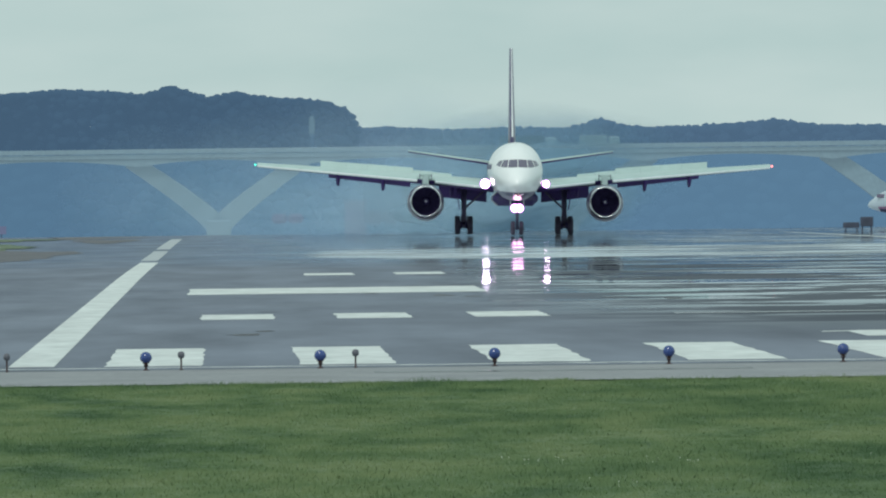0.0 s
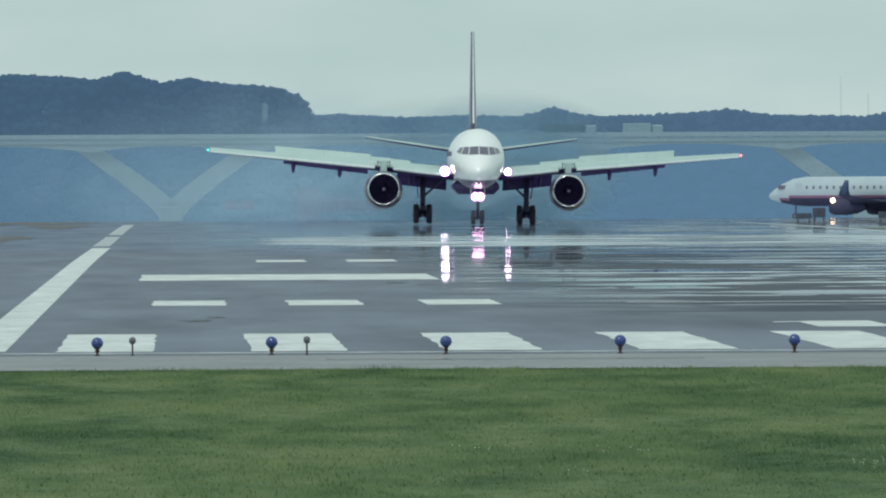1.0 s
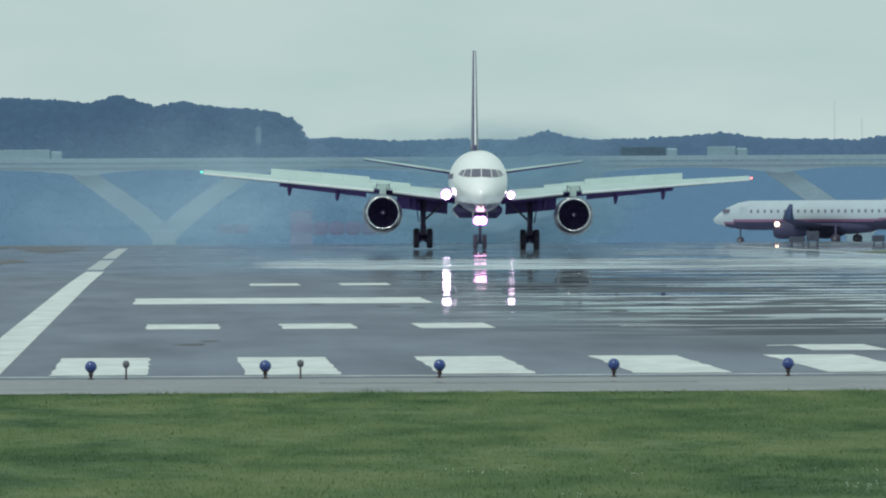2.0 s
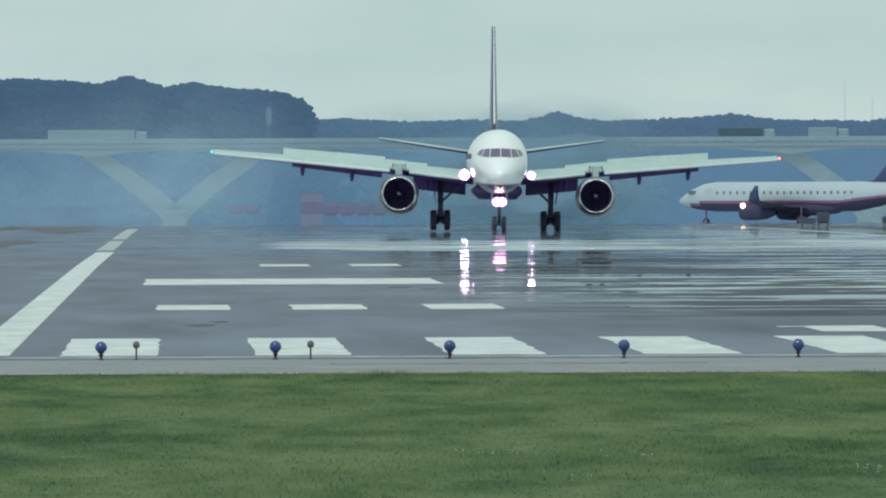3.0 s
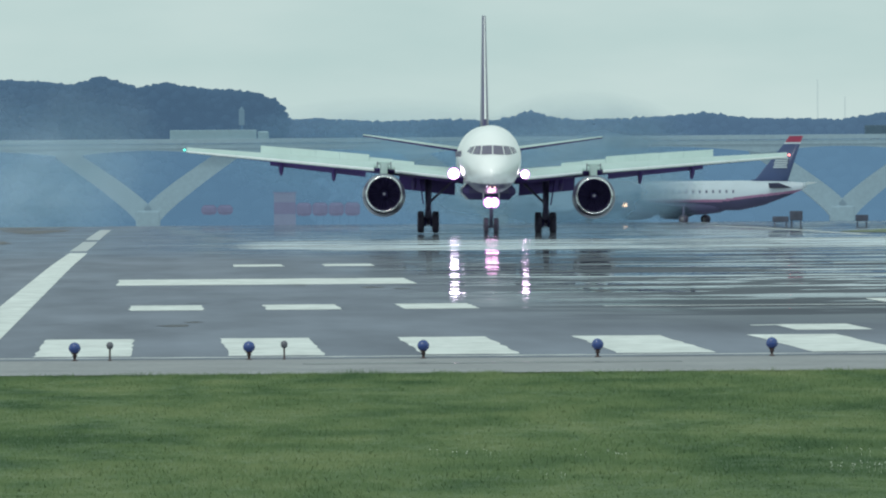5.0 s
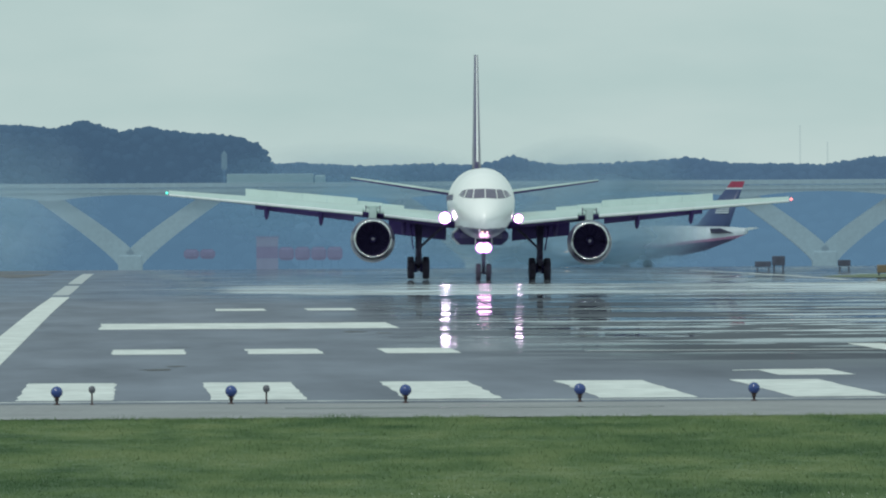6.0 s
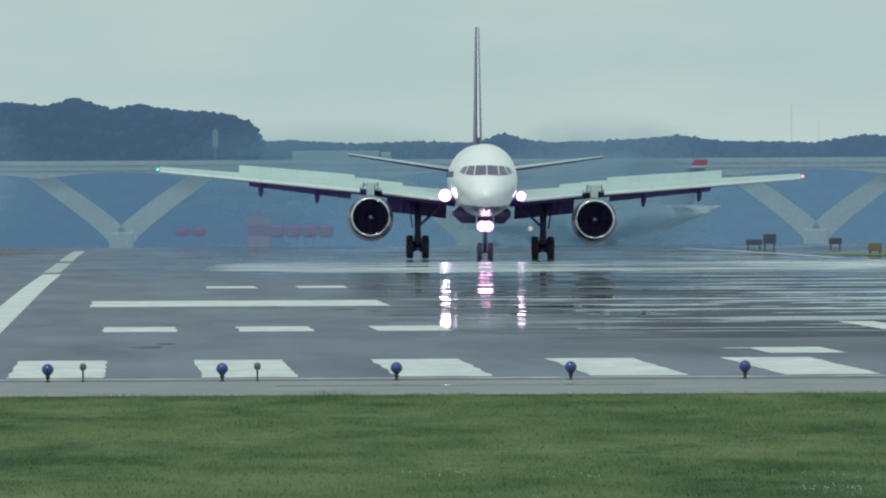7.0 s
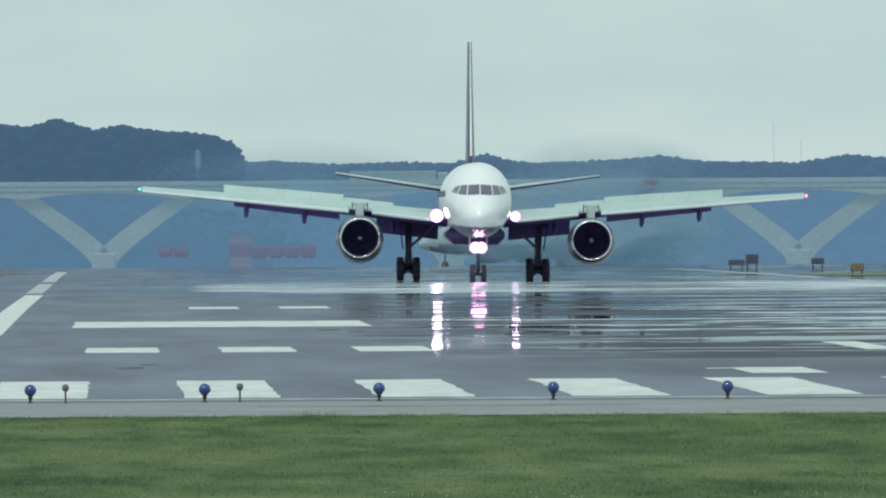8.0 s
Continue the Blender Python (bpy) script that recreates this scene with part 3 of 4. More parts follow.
def build_airliner():
    jet = thing("airliner", "white twin-engine airliner with lowered flaps rolling out on the runway", "airplane")
    bm = bmesh.new()
    rings = []
    ys = [-23.8, -23.73, -23.65, -23.5] + [-23.3 + 0.2 * i for i in range(34)] + [-16.3 + 1.5 * i for i in range(17)] + [b[0] for b in BODY[12:]]
    for y in ys:
        zc, w, h = lerp_rows(BODY, y)
        rings.append([(w * math.cos(a), y, zc + h * math.sin(a)) for a in (2 * math.pi * i / 120 for i in range(120))])
    loft(bm, rings)
    bmesh.ops.recalc_face_normals(bm, faces=bm.faces[:])
    body = part("fuselage", bm, [WHITE_PAINT, NAVY], jet, "white painted fuselage with a navy belly", True)
    two_tone(body, lambda c, n: c.z < 3.22 - 0.03 * max(0, -19 - c.y))
    # windscreen: three panes a side, with posts between them
    for s in (-1, 1):
        for name, corners in (("windscreen_pane", ((0.03, 4.93), (0.70, 4.90), (0.62, 5.46), (0.03, 5.49))),
                              ("side_window_pane", ((0.76, 4.90), (1.22, 4.94), (1.02, 5.44), (0.68, 5.46))),
                              ("rear_window_pane", ((1.28, 4.95), (1.56, 5.08), (1.34, 5.36), (1.08, 5.43)))):
            bm = bmesh.new()
            skin_panel(bm, [(s * x, z) for x, z in corners])
            part(name, bm, GLASS, body, "dark cockpit glass", True)
    for k in range(34):
        for s in (-1, 1):
            bm = bmesh.new()
            box(bm, (0.03, 0.24, 0.36), (s * 1.855, -15.5 + k * 0.82, 4.95), 0.01)
            part("cabin_window", bm, GLASS, body, "small dark cabin window")
    bm = bmesh.new()
    box(bm, (3.3, 12.5, 1.1), (0, -2.2, 2.66), 0.4)
    part("belly_fairing", bm, NAVY, jet, "navy wing-to-body fairing")
    # fin, rudder and tailplanes
    bm = bmesh.new()
    flying_surface(bm, ((5.9, 12.4, 8.6, 0, 0.62), (7.2, 14.8, 6.6, 0, 0.56), (13.8, 21.2, 2.7, 0, 0.26)), "z")
    fin = part("tail_fin", bm, [NAVY, WHITE_PAINT], jet, "tall dark blue tail fin with a bright leading edge", True)
    two_tone(fin, lambda c, n: n.y < -0.55 or c.z < 6.5)
    bm = bmesh.new()
    box(bm, (0.10, 0.5, 6.0), (0, 21.5, 9.6), 0.03, pose(0, 0, 0, -26))
    part("rudder", bm, NAVY, jet, "dark blue rudder edge")
    for s in (-1, 1):
        bm = bmesh.new()
        flying_surface(bm, [(s * x, y, c, z, t) for x, y, c, z, t in ((0.8, 16.4, 4.8, 5.15, 0.34), (7.62, 21.2, 1.9, 6.12, 0.16))])
        # Downward faces of the tailplane get the shade colour.
        two_tone(part("tailplane", bm, [GREY_WING, WING_SHADE], jet, "grey horizontal tailplane", True), lambda c, n: n.z < -0.25)
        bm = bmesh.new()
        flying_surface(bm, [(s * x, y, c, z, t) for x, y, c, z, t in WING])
        wing = part("wing", bm, [GREY_WING, WING_SHADE], jet, "pale grey swept wing", True)
        # The wing's own shade is coloured onto its downward faces.
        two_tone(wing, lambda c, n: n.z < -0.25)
        # drooped leading-edge slats
        for a, b in ((2.3, 5.85), (7.15, 10.03), (10.04, 12.93), (12.94, 15.73), (15.74, 18.85)):
            bm = bmesh.new()
            rings = []
            for x in (a, b):
                y, c, z, t = lerp_rows(WING, x)
                q = 0.08 * c + 0.12
                rings.append([(s * x, y - 0.25 + dy * q * 1.3, z + dz * min(t * 0.5 + 0.05, 0.37) - 0.06) for dy, dz in ((0, -0.46), (-0.30, -0.44), (-0.40, -0.34), (-0.40, -0.12), (-0.28, 0.10), (0.1, 0.45), (0.5, 0.76), (1.0, 0.98), (0.9, 0.72), (0.3, 0.1), (0.2, -0.30))])
            loft(bm, rings)
            bmesh.ops.recalc_face_normals(bm, faces=bm.faces[:])
            slat = part("slat", bm, [GREY_WING, SLAT_METAL, WING_SHADE], wing, "drooped slat with a bright metal leading edge")
            # Front faces are bare metal; the lowest carry the painted shade.
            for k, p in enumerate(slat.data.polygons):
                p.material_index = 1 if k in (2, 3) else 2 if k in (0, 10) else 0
        # flaps, lowered
        for a, b, drop, c0 in ((2.0, 5.5, 1.0, 2.0), (7.6, 13.6, 0.48, 1.5)):
            bm = bmesh.new()
            rings = []
            for x in (a, b):
                y, c, z, t = lerp_rows(WING, x)
                k = 1.0 if x < 8 else 0.75
                rings.append([(s * x, y + c + 0.1 + u * c0 * k * 0.85, z - 0.18 * t - u * drop * k - v * 0.13) for u, v in ((0, -0.6), (0.2, -1.2), (1, -0.1), (1, 0.1), (0.3, 1), (0, 0.8))])
            loft(bm, rings)
            bmesh.ops.recalc_face_normals(bm, faces=bm.faces[:])
            part("flap", bm, WING_SHADE, wing, "lowered trailing-edge flap in the wing's shade colour")
        # raised ground spoilers
        for a, b, rise in ((4.6, 5.9, 0.40), (5.91, 7.40, 0.44), (7.41, 9.26, 0.60), (9.27, 10.76, 0.60), (10.77, 12.31, 0.585), (12.32, 14.2, 0.575)):
            bm = bmesh.new()
            rings = []
            for x in (a, b):
                y, c, z, t = lerp_rows(WING, x)
                y0, z0 = y + 0.66 * c, z + 0.27 * t
                rings.append([(s * x, y0, z0), (s * x, y0 + 0.55, z0 + rise), (s * x, y0 + 0.60, z0 + rise - 0.02), (s * x, y0 + 0.08, z0 - 0.02)])
            loft(bm, rings)
            bmesh.ops.recalc_face_normals(bm, faces=bm.faces[:])
            part("spoiler", bm, GREY_WING, wing, "raised pale spoiler panel")
        for x in (4.6, 9.6, 12.9):
            y, c, z, t = lerp_rows(WING, x)
            bm = bmesh.new()
            rings = [[(s * x + r * 0.16 * math.cos(a), y + c * 0.55 + q, z - 0.35 * t - d + r * 0.30 * math.sin(a)) for a in (2 * math.pi * i / 10 for i in range(10))]
                     for q, r, d in ((0, 0.15, 0.05), (0.6, 0.9, 0.15), (1.6, 1.0, 0.40), (2.6, 0.8, 0.62), (3.3, 0.1, 0.80))]
            loft(bm, rings)
            part("flap_fairing", bm, WING_SHADE, wing, "grey canoe-shaped flap fairing", True)
        # engine
        ex, ez = s * 6.54, 2.42
        bm = bmesh.new()
        lathe(bm, ((-8.78, 1.175), (-8.3, 1.28), (-7.4, 1.35), (-6.3, 1.33), (-5.0, 1.16), (-4.2, 1.00), (-4.2, 0.86), (-3.0, 0.55), (-2.4, 0.42)), 48, "y", (ex, 0, ez - 0.09))
        eng = part("engine", bm, NACELLE, jet, "grey turbofan engine nacelle", True)
        bm = bmesh.new()
        lathe(bm, ((-8.76, 1.180), (-9.05, 1.150), (-9.22, 1.115), (-9.28, 1.080), (-9.24, 1.050), (-9.10, 1.03), (-8.85, 1.02)), 48, "y", (ex, 0, ez))
        lip = part("intake_lip", bm, [METAL, NACELLE], eng, "polished metal intake lip", True)
        two_tone(lip, lambda c, n: c.y > -9.0 and math.hypot(c.x - ex, c.z - ez) > 1.12)
        bm = bmesh.new()
        lathe(bm, ((-8.86, 1.018), (-8.4, 0.98), (-7.75, 0.965), (-7.7, 0.01)), 48, "y", (ex, 0, ez))
        part("intake_duct", bm, INTAKE, eng, "dark intake duct", True)
        bm = bmesh.new()
        for th in (0.0, 0.02):
            q = [bm.verts.new((r * math.cos(da), y + th, r * math.sin(da))) for r, da, y in ((0.26, -0.02, -0.10), (0.26, 0.16, 0.03), (0.95, 0.30, 0.0), (0.95, 0.18, -0.20))]
            bm.faces.new(q)
        blade = mesh_of("fan_blade", bm, DARK_METAL, False)
        for k in range(26):
            ob = new("fan_blade", blade)
            ob.parent = eng
            ob.matrix_basis = pose(ex, -7.86, ez, 0, 360 * k / 26, 0)
        bm = bmesh.new()
        lathe(bm, ((-8.55, 0.005), (-8.5, 0.06), (-8.42, 0.10), (-8.3, 0.16), (-8.0, 0.27), (-7.85, 0.28)), 24, "y", (ex, 0, ez))
        spinner = part("spinner", bm, [DARK_METAL, SPINNER], eng, "dark fan spinner with a pale tip", True)
        two_tone(spinner, lambda c, n: c.y < -8.42)
        bm = bmesh.new()
        loft(bm, [[(ex + dx, y, z) for dx, y in ((-0.2, -7.2), (0.2, -7.2), (0.24, -5.0), (0.15, -2.0), (-0.15, -2.0), (-0.24, -5.0))] for z in (3.48, 4.30)])
        part("pylon", bm, GREY_WING, eng, "pale grey engine pylon")
        bm = bmesh.new()
        loft(bm, [[(ex + dx, -6.4 + dy, z) for dx, dy in ((-0.40, 0), (0.40, 0), (0.40, 0.2), (-0.40, 0.2))] for z in (4.24, 4.40)])
        bracket = part("slat_bracket", bm, GREY_WING, eng)
        for dx in (-0.43, 0.43):
            bm = bmesh.new()
            box(bm, (0.05, 0.5, 0.50), (ex + dx, -6.5, 4.18), 0.012)
            part("slat_end_rib", bm, STRUT, bracket, "dark slat end rib")
        # main landing gear
        gx = s * 3.68
        bm = bmesh.new()
        rod(bm, (gx, 0, 0.75), (gx, 0, 3.4), 0.17, 0.22, 14)
        rod(bm, (gx, 0, 0.95), (gx, 0, 1.6), 0.13, 0.13)
        gear = part("main_gear", bm, STRUT, jet, "grey main landing gear leg", True)
        bm = bmesh.new()
        rod(bm, (gx, 0.1, 1.85), (gx - s * 1.45, 0.1, 3.2), 0.075)
        part("side_brace", bm, STRUT, gear)
        bm = bmesh.new()
        rod(bm, (gx, -0.85, 0.56), (gx, 0.85, 0.80), 0.11)
        for y in (-0.57, 0.57):
            rod(bm, (gx - 0.62, y, 0.60), (gx + 0.62, y, 0.60), 0.08)
        part("bogie_beam", bm, STRUT, gear)
        bm = bmesh.new()
        box(bm, (0.44, 0.36, 0.62), (gx, -0.05, 1.10), 0.10)
        rod(bm, (gx - 0.20, -0.30, 0.85), (gx - 0.12, -0.34, 1.75), 0.05)
        rod(bm, (gx + 0.20, -0.30, 0.85), (gx + 0.12, -0.34, 1.75), 0.05)
        part("torque_links", bm, STRUT, gear, "dark torque links and hoses")
        for dx in (-0.2, 0.2):
            for y in (-0.57, 0.57):
                bm = bmesh.new()
                lathe(bm, ((-0.1, 0.06), (-0.09, 0.26), (0.09, 0.26), (0.1, 0.06)), 18, "x", (gx + dx, y, 0.66 + 0.10 * (y > 0)))
                part("brake_pack", bm, DARK_METAL, gear, "", True)
        for dx in (-0.46, 0.46):
            for y in (-0.57, 0.57):
                wheel(gear, (gx + dx, y, 0.60 + (0.16 if y > 0 else 0.0)), 0.60, 0.42)
        bm = bmesh.new()
        box(bm, (0.06, 1.7, 1.5), (gx + s * 0.42, 0.2, 2.55), 0.02, pose(0, 0, 0, 0, s * 8))
        part("gear_door", bm, WING_SHADE, gear, "grey landing gear door")
        # landing lamps in the wing roots, wingtip lamp
        lamp(jet, "landing_lamp", (s * 2.22, -8.75, 3.72), 0.31 if s < 0 else 0.24, LAMP if s < 0 else LAMP_SOFT, "glowing white landing lamp")
        if s < 0:
            lamp(jet, "runway_turnoff_lamp", (-1.62, -9.0, 3.86), 0.12, LAMP_SOFT, "small glowing turnoff lamp")
        bm = bmesh.new()
        lathe(bm, ((-0.16, 0.01), (-0.1, 0.065 if s < 0 else 0.075), (0.05, 0.075 if s < 0 else 0.09), (0.2, 0.02)), 12, "y")
        part("wingtip_lamp", bm, GREEN_LAMP if s < 0 else RED_LAMP, wing, "green glowing wingtip lamp" if s < 0 else "red glowing wingtip lamp", True, pose(s * 18.98, 2.7, 5.07))
    # nose gear
    bm = bmesh.new()
    rod(bm, (0, -18.3, 0.5), (0, -18.3, 2.7), 0.11, 0.14)
    rod(bm, (0, -18.3, 1.5), (0, -17.2, 2.6), 0.06)
    rod(bm, (-0.5, -18.3, 0.45), (0.5, -18.3, 0.45), 0.07)
    gear = part("nose_gear", bm, STRUT, jet, "grey nose gear leg", True)
    for dx in (-0.31, 0.31):
        wheel(gear, (dx, -18.3, 0.50), 0.50, 0.31)
    for s in (-1, 1):
        bm = bmesh.new()
        box(bm, (0.05, 1.6, 0.75), (s * 0.48, -17.4, 2.15), 0.015)
        part("nose_gear_door", bm, WHITE_PAINT, gear, "white nose gear door")
        lamp(gear, "taxi_lamp", (s * 0.17, -18.52, 1.95), 0.27, NOSE_LAMP, "glowing taxi lamp")
        lamp(gear, "small_gear_lamp", (s * 0.13, -22.2, 2.90), 0.045, FAR_LAMP, "small warm lamp")
    return jet


# ---- the taxiing regional jet ----
RJ_BODY = ((-15.85, 2.55, 0.03, 0.03), (-15.6, 2.6, 0.35, 0.32), (-15.0, 2.7, 0.72, 0.66), (-14.0, 2.88, 1.10, 1.08), (-12.6, 3.05, 1.38, 1.48), (-11.0, 3.1, 1.50, 1.66),
           (7.0, 3.1, 1.50, 1.67), (10.0, 3.35, 1.25, 1.38), (13.0, 3.8, 0.80, 0.86), (15.4, 4.15, 0.28, 0.32))


def build_regional_jet():
    jet = thing("regional_jet", "white and navy regional jet taxiing behind the runway", "airplane")
    bm = bmesh.new()
    rings = []
    for y in [b[0] for b in RJ_BODY[:6]] + [-10.5 + 0.5 * i for i in range(35)] + [7 + 0.28 * i for i in range(31)]:
        zc, w, h = lerp_rows(RJ_BODY, y)
        rings.append([(w * math.cos(a), y, zc + h * math.sin(a)) for a in (2 * math.pi * i / 96 for i in range(96))])
    loft(bm, rings)
    bmesh.ops.recalc_face_normals(bm, faces=bm.faces[:])
    body = part("fuselage", bm, [JET_GREY, JET_DARK, JET_STRIPE], jet, "silver white fuselage with a dark blue belly", True)
    for p in body.data.polygons:
        lift = 0.11 * max(0.0, p.center.y - 5) - 0.30 * max(0.0, -12.5 - p.center.y)
        if p.center.z < 2.34 + lift:
            p.material_index = 1
        elif p.center.z < 2.62 + lift:
            p.material_index = 2
    for k in range(21):
        for s in (-1, 1):
            bm = bmesh.new()
            box(bm, (0.03, 0.26, 0.36), (s * 1.478, -10.2 + k * 0.86, 3.55), 0.01)
            part("cabin_window", bm, JET_WINDOW, body, "small dark cabin window")
    for s in (-1, 1):
        bm = bmesh.new()
        box(bm, (0.05, 1.0, 0.45), (s * 1.18, -13.5, 3.60), 0.02, pose(0, 0, 0, 0, -s * 24, s * 12))
        part("cockpit_window", bm, GLASS, body, "dark cockpit window")
        bm = bmesh.new()
        box(bm, (0.03, 0.8, 1.2), (s * 1.455, -11.3, 3.45), 0.01)
        part("cabin_door", bm, JET_GREY, body)
        # wing with winglet
        bm = bmesh.new()
        flying_surface(bm, [(s * x, y, c, z, t) for x, y, c, z, t in ((1.2, -4.5, 6.0, 1.75, 0.85), (4.5, -3.0, 3.7, 2.0, 0.6), (12.3, -0.3, 1.5, 2.65, 0.30))])
        wing = part("wing", bm, JET_DARK, jet, "dark swept wing", True)
        bm = bmesh.new()
        loft(bm, [[(s * x, y, z), (s * x + 0.07, y + c / 2, z), (s * x, y + c, z), (s * x - 0.07, y + c / 2, z)] for x, y, c, z in ((12.3, -0.3, 1.5, 2.65), (12.75, 0.1, 1.15, 3.2), (13.0, 0.9, 0.45, 4.35))])
        part("winglet", bm, TAIL_BLUE, wing, "dark blue upturned winglet", True)
        bm = bmesh.new()
        lathe(bm, ((-5.2, 0.72), (-5.4, 0.80), (-5.0, 0.90), (-3.6, 0.92), (-2.2, 0.75), (-1.4, 0.45), (-1.0, 0.3)), 28, "y", (s * 4.4, 0, 1.35))
        eng = part("engine", bm, JET_DARK, jet, "dark blue turbofan nacelle", True)
        bm = bmesh.new()
        lathe(bm, ((-5.2, 0.71), (-4.8, 0.68), (-4.75, 0.01)), 28, "y", (s * 4.4, 0, 1.35))
        part("intake_duct", bm, DARK_METAL, eng, "dark intake duct", True)
        bm = bmesh.new()
        box(bm, (0.3, 2.6, 0.7), (s * 4.4, -2.6, 2.0), 0.05)
        part("pylon", bm, JET_DARK, eng)
        bm = bmesh.new()
        flying_surface(bm, [(s * x, y, c, z, t) for x, y, c, z, t in ((0.4, 11.0, 3.0, 3.9, 0.26), (4.6, 13.2, 1.3, 4.5, 0.14))])
        # Belly blue on the downward faces stands for the shade under the tailplane.
        two_tone(part("tailplane", bm, [JET_GREY, JET_DARK], jet, "silver tailplane with shade coloured into its underside", True), lambda c, n: n.z < -0.1)
        bm = bmesh.new()
        rod(bm, (s * 2.6, 1.2, 0.5), (s * 2.6, 1.2, 2.0), 0.12)
        gear = part("main_gear", bm, STRUT, jet)
        for dx in (-0.25, 0.25):
            wheel(gear, (s * 2.6 + dx, 1.2, 0.46), 0.46, 0.3)
    bm = bmesh.new()
    rod(bm, (0, -12.4, 0.4), (0, -12.4, 1.8), 0.09)
    gear = part("nose_gear", bm, STRUT, jet)
    for dx in (-0.2, 0.2):
        wheel(gear, (dx, -12.4, 0.33), 0.33, 0.2)
    bm = bmesh.new()
    flying_surface(bm, ((4.2, 5.9, 7.0, 0, 0.46), (4.95, 9.1, 4.2, 0, 0.42), (8.85, 12.70, 2.1, 0, 0.26)), "z")
    fin = part("tail_fin", bm, TAIL_BLUE, jet, "deep blue tail fin", True)
    bm = bmesh.new()
    flying_surface(bm, ((8.86, 12.71, 2.1, 0, 0.262), (9.04, 12.87, 2.02, 0, 0.25)), "z")
    part("tail_band", bm, JET_GREY, fin, "thin white band under the tail tip")
    bm = bmesh.new()
    flying_surface(bm, ((9.05, 12.88, 2.02, 0, 0.255), (9.75, 13.45, 1.75, 0, 0.22)), "z")
    part("tail_tip", bm, TAIL_RED, fin, "crimson tail tip")
    for k in range(5):
        for s in (-1, 1):
            bm = bmesh.new()
            box(bm, (0.012, 1.75 - 0.12 * (k % 2), 0.17), (s * 0.215, 12.35 + 0.05 * k, 6.25 + 0.25 * k), 0.003)
            part("tail_emblem_bar", bm, JET_GREY, fin, "pale emblem bar")
    bm = bmesh.new()
    lathe(bm, ((-0.28, 0.01), (-0.2, 0.2), (0, 0.3), (0.2, 0.2), (0.28, 0.01)), 16, "y")
    part("wing_lamp", bm, FAR_LAMP, jet, "warm glowing lamp", True, pose(5.15, -4.9, 2.1))
    bm = bmesh.new()
    loft(bm, [[(w * math.cos(a), y, 1.75 + h * math.sin(a)) for a in (2 * math.pi * i / 20 for i in range(20))] for y, w, h in ((-6.0, 0.3, 0.15), (-4.8, 1.25, 0.62), (-2.0, 1.6, 0.80), (2.0, 1.6, 0.80), (4.2, 1.2, 0.6), (5.6, 0.3, 0.2))])
    bmesh.ops.recalc_face_normals(bm, faces=bm.faces[:])
    part("belly_fairing", bm, JET_DARK, jet, "dark blue wing root fairing", True)
    return jet


# ---- lights at the runway end ----
def blue_light():
    ob = thing("threshold_light", "blue glass globe light on a dark stem at the runway end", "light", "runway end lights")
    bm = bmesh.new()
    lathe(bm, ((0.125, 0.02), (0.135, 0.05), (0.165, 0.088), (0.205, 0.106), (0.245, 0.106), (0.285, 0.088), (0.315, 0.055), (0.328, 0.01)), 20, "z")
    part("globe", bm, BLUE_GLASS, ob, "cobalt blue glass globe", True)
    bm = bmesh.new()
    lathe(bm, ((-0.01, 0.055), (0.012, 0.055), (0.015, 0.026), (0.07, 0.024), (0.075, 0.042), (0.10, 0.042), (0.104, 0.032), (0.13, 0.036)), 14, "z")
    part("stem", bm, RUST, ob, "dark brown metal stem", True)
    bm = bmesh.new()
    lathe(bm, ((0.12, 0.05), (0.13, 0.062), (0.142, 0.055)), 16, "z")
    part("collar", bm, RUST, ob, "dark clamp ring", True)
    return ob


def small_light():
    ob = thing("edge_marker_light", "small grey runway light on a thin brown stake", "light", "small runway lights")
    bm = bmesh.new()
    lathe(bm, ((0.20, 0.02), (0.215, 0.048), (0.26, 0.062), (0.30, 0.056), (0.325, 0.03), (0.33, 0.005)), 16, "z")
    part("lens", bm, GREY_LAMP, ob, "grey blue lens housing", True)
    bm = bmesh.new()
    lathe(bm, ((-0.01, 0.03), (0.01, 0.03), (0.015, 0.016), (0.2, 0.016), (0.21, 0.03)), 12, "z")
    part("stake", bm, RUST, ob, "thin brown stake", True)
    return ob


LIGHT_D, LIGHT_X, LIGHT_STEP = 404.0, 4.687, 3.07


def build_lights():
    first = blue_light()
    first.matrix_basis = pose(LIGHT_X - 2 * LIGHT_STEP, LIGHT_D, 0)
    for k in range(-1, 3):
        copy_thing(first, pose(LIGHT_X + k * LIGHT_STEP, LIGHT_D, 0, 0, 0, 31 * k))
    small = small_light()
    small.matrix_basis = pose(LIGHT_X - 3 * LIGHT_STEP + 0.62, LIGHT_D, 0)
    for k in (-2, -1):
        copy_thing(small, pose(LIGHT_X + k * LIGHT_STEP + 0.62, LIGHT_D, 0))


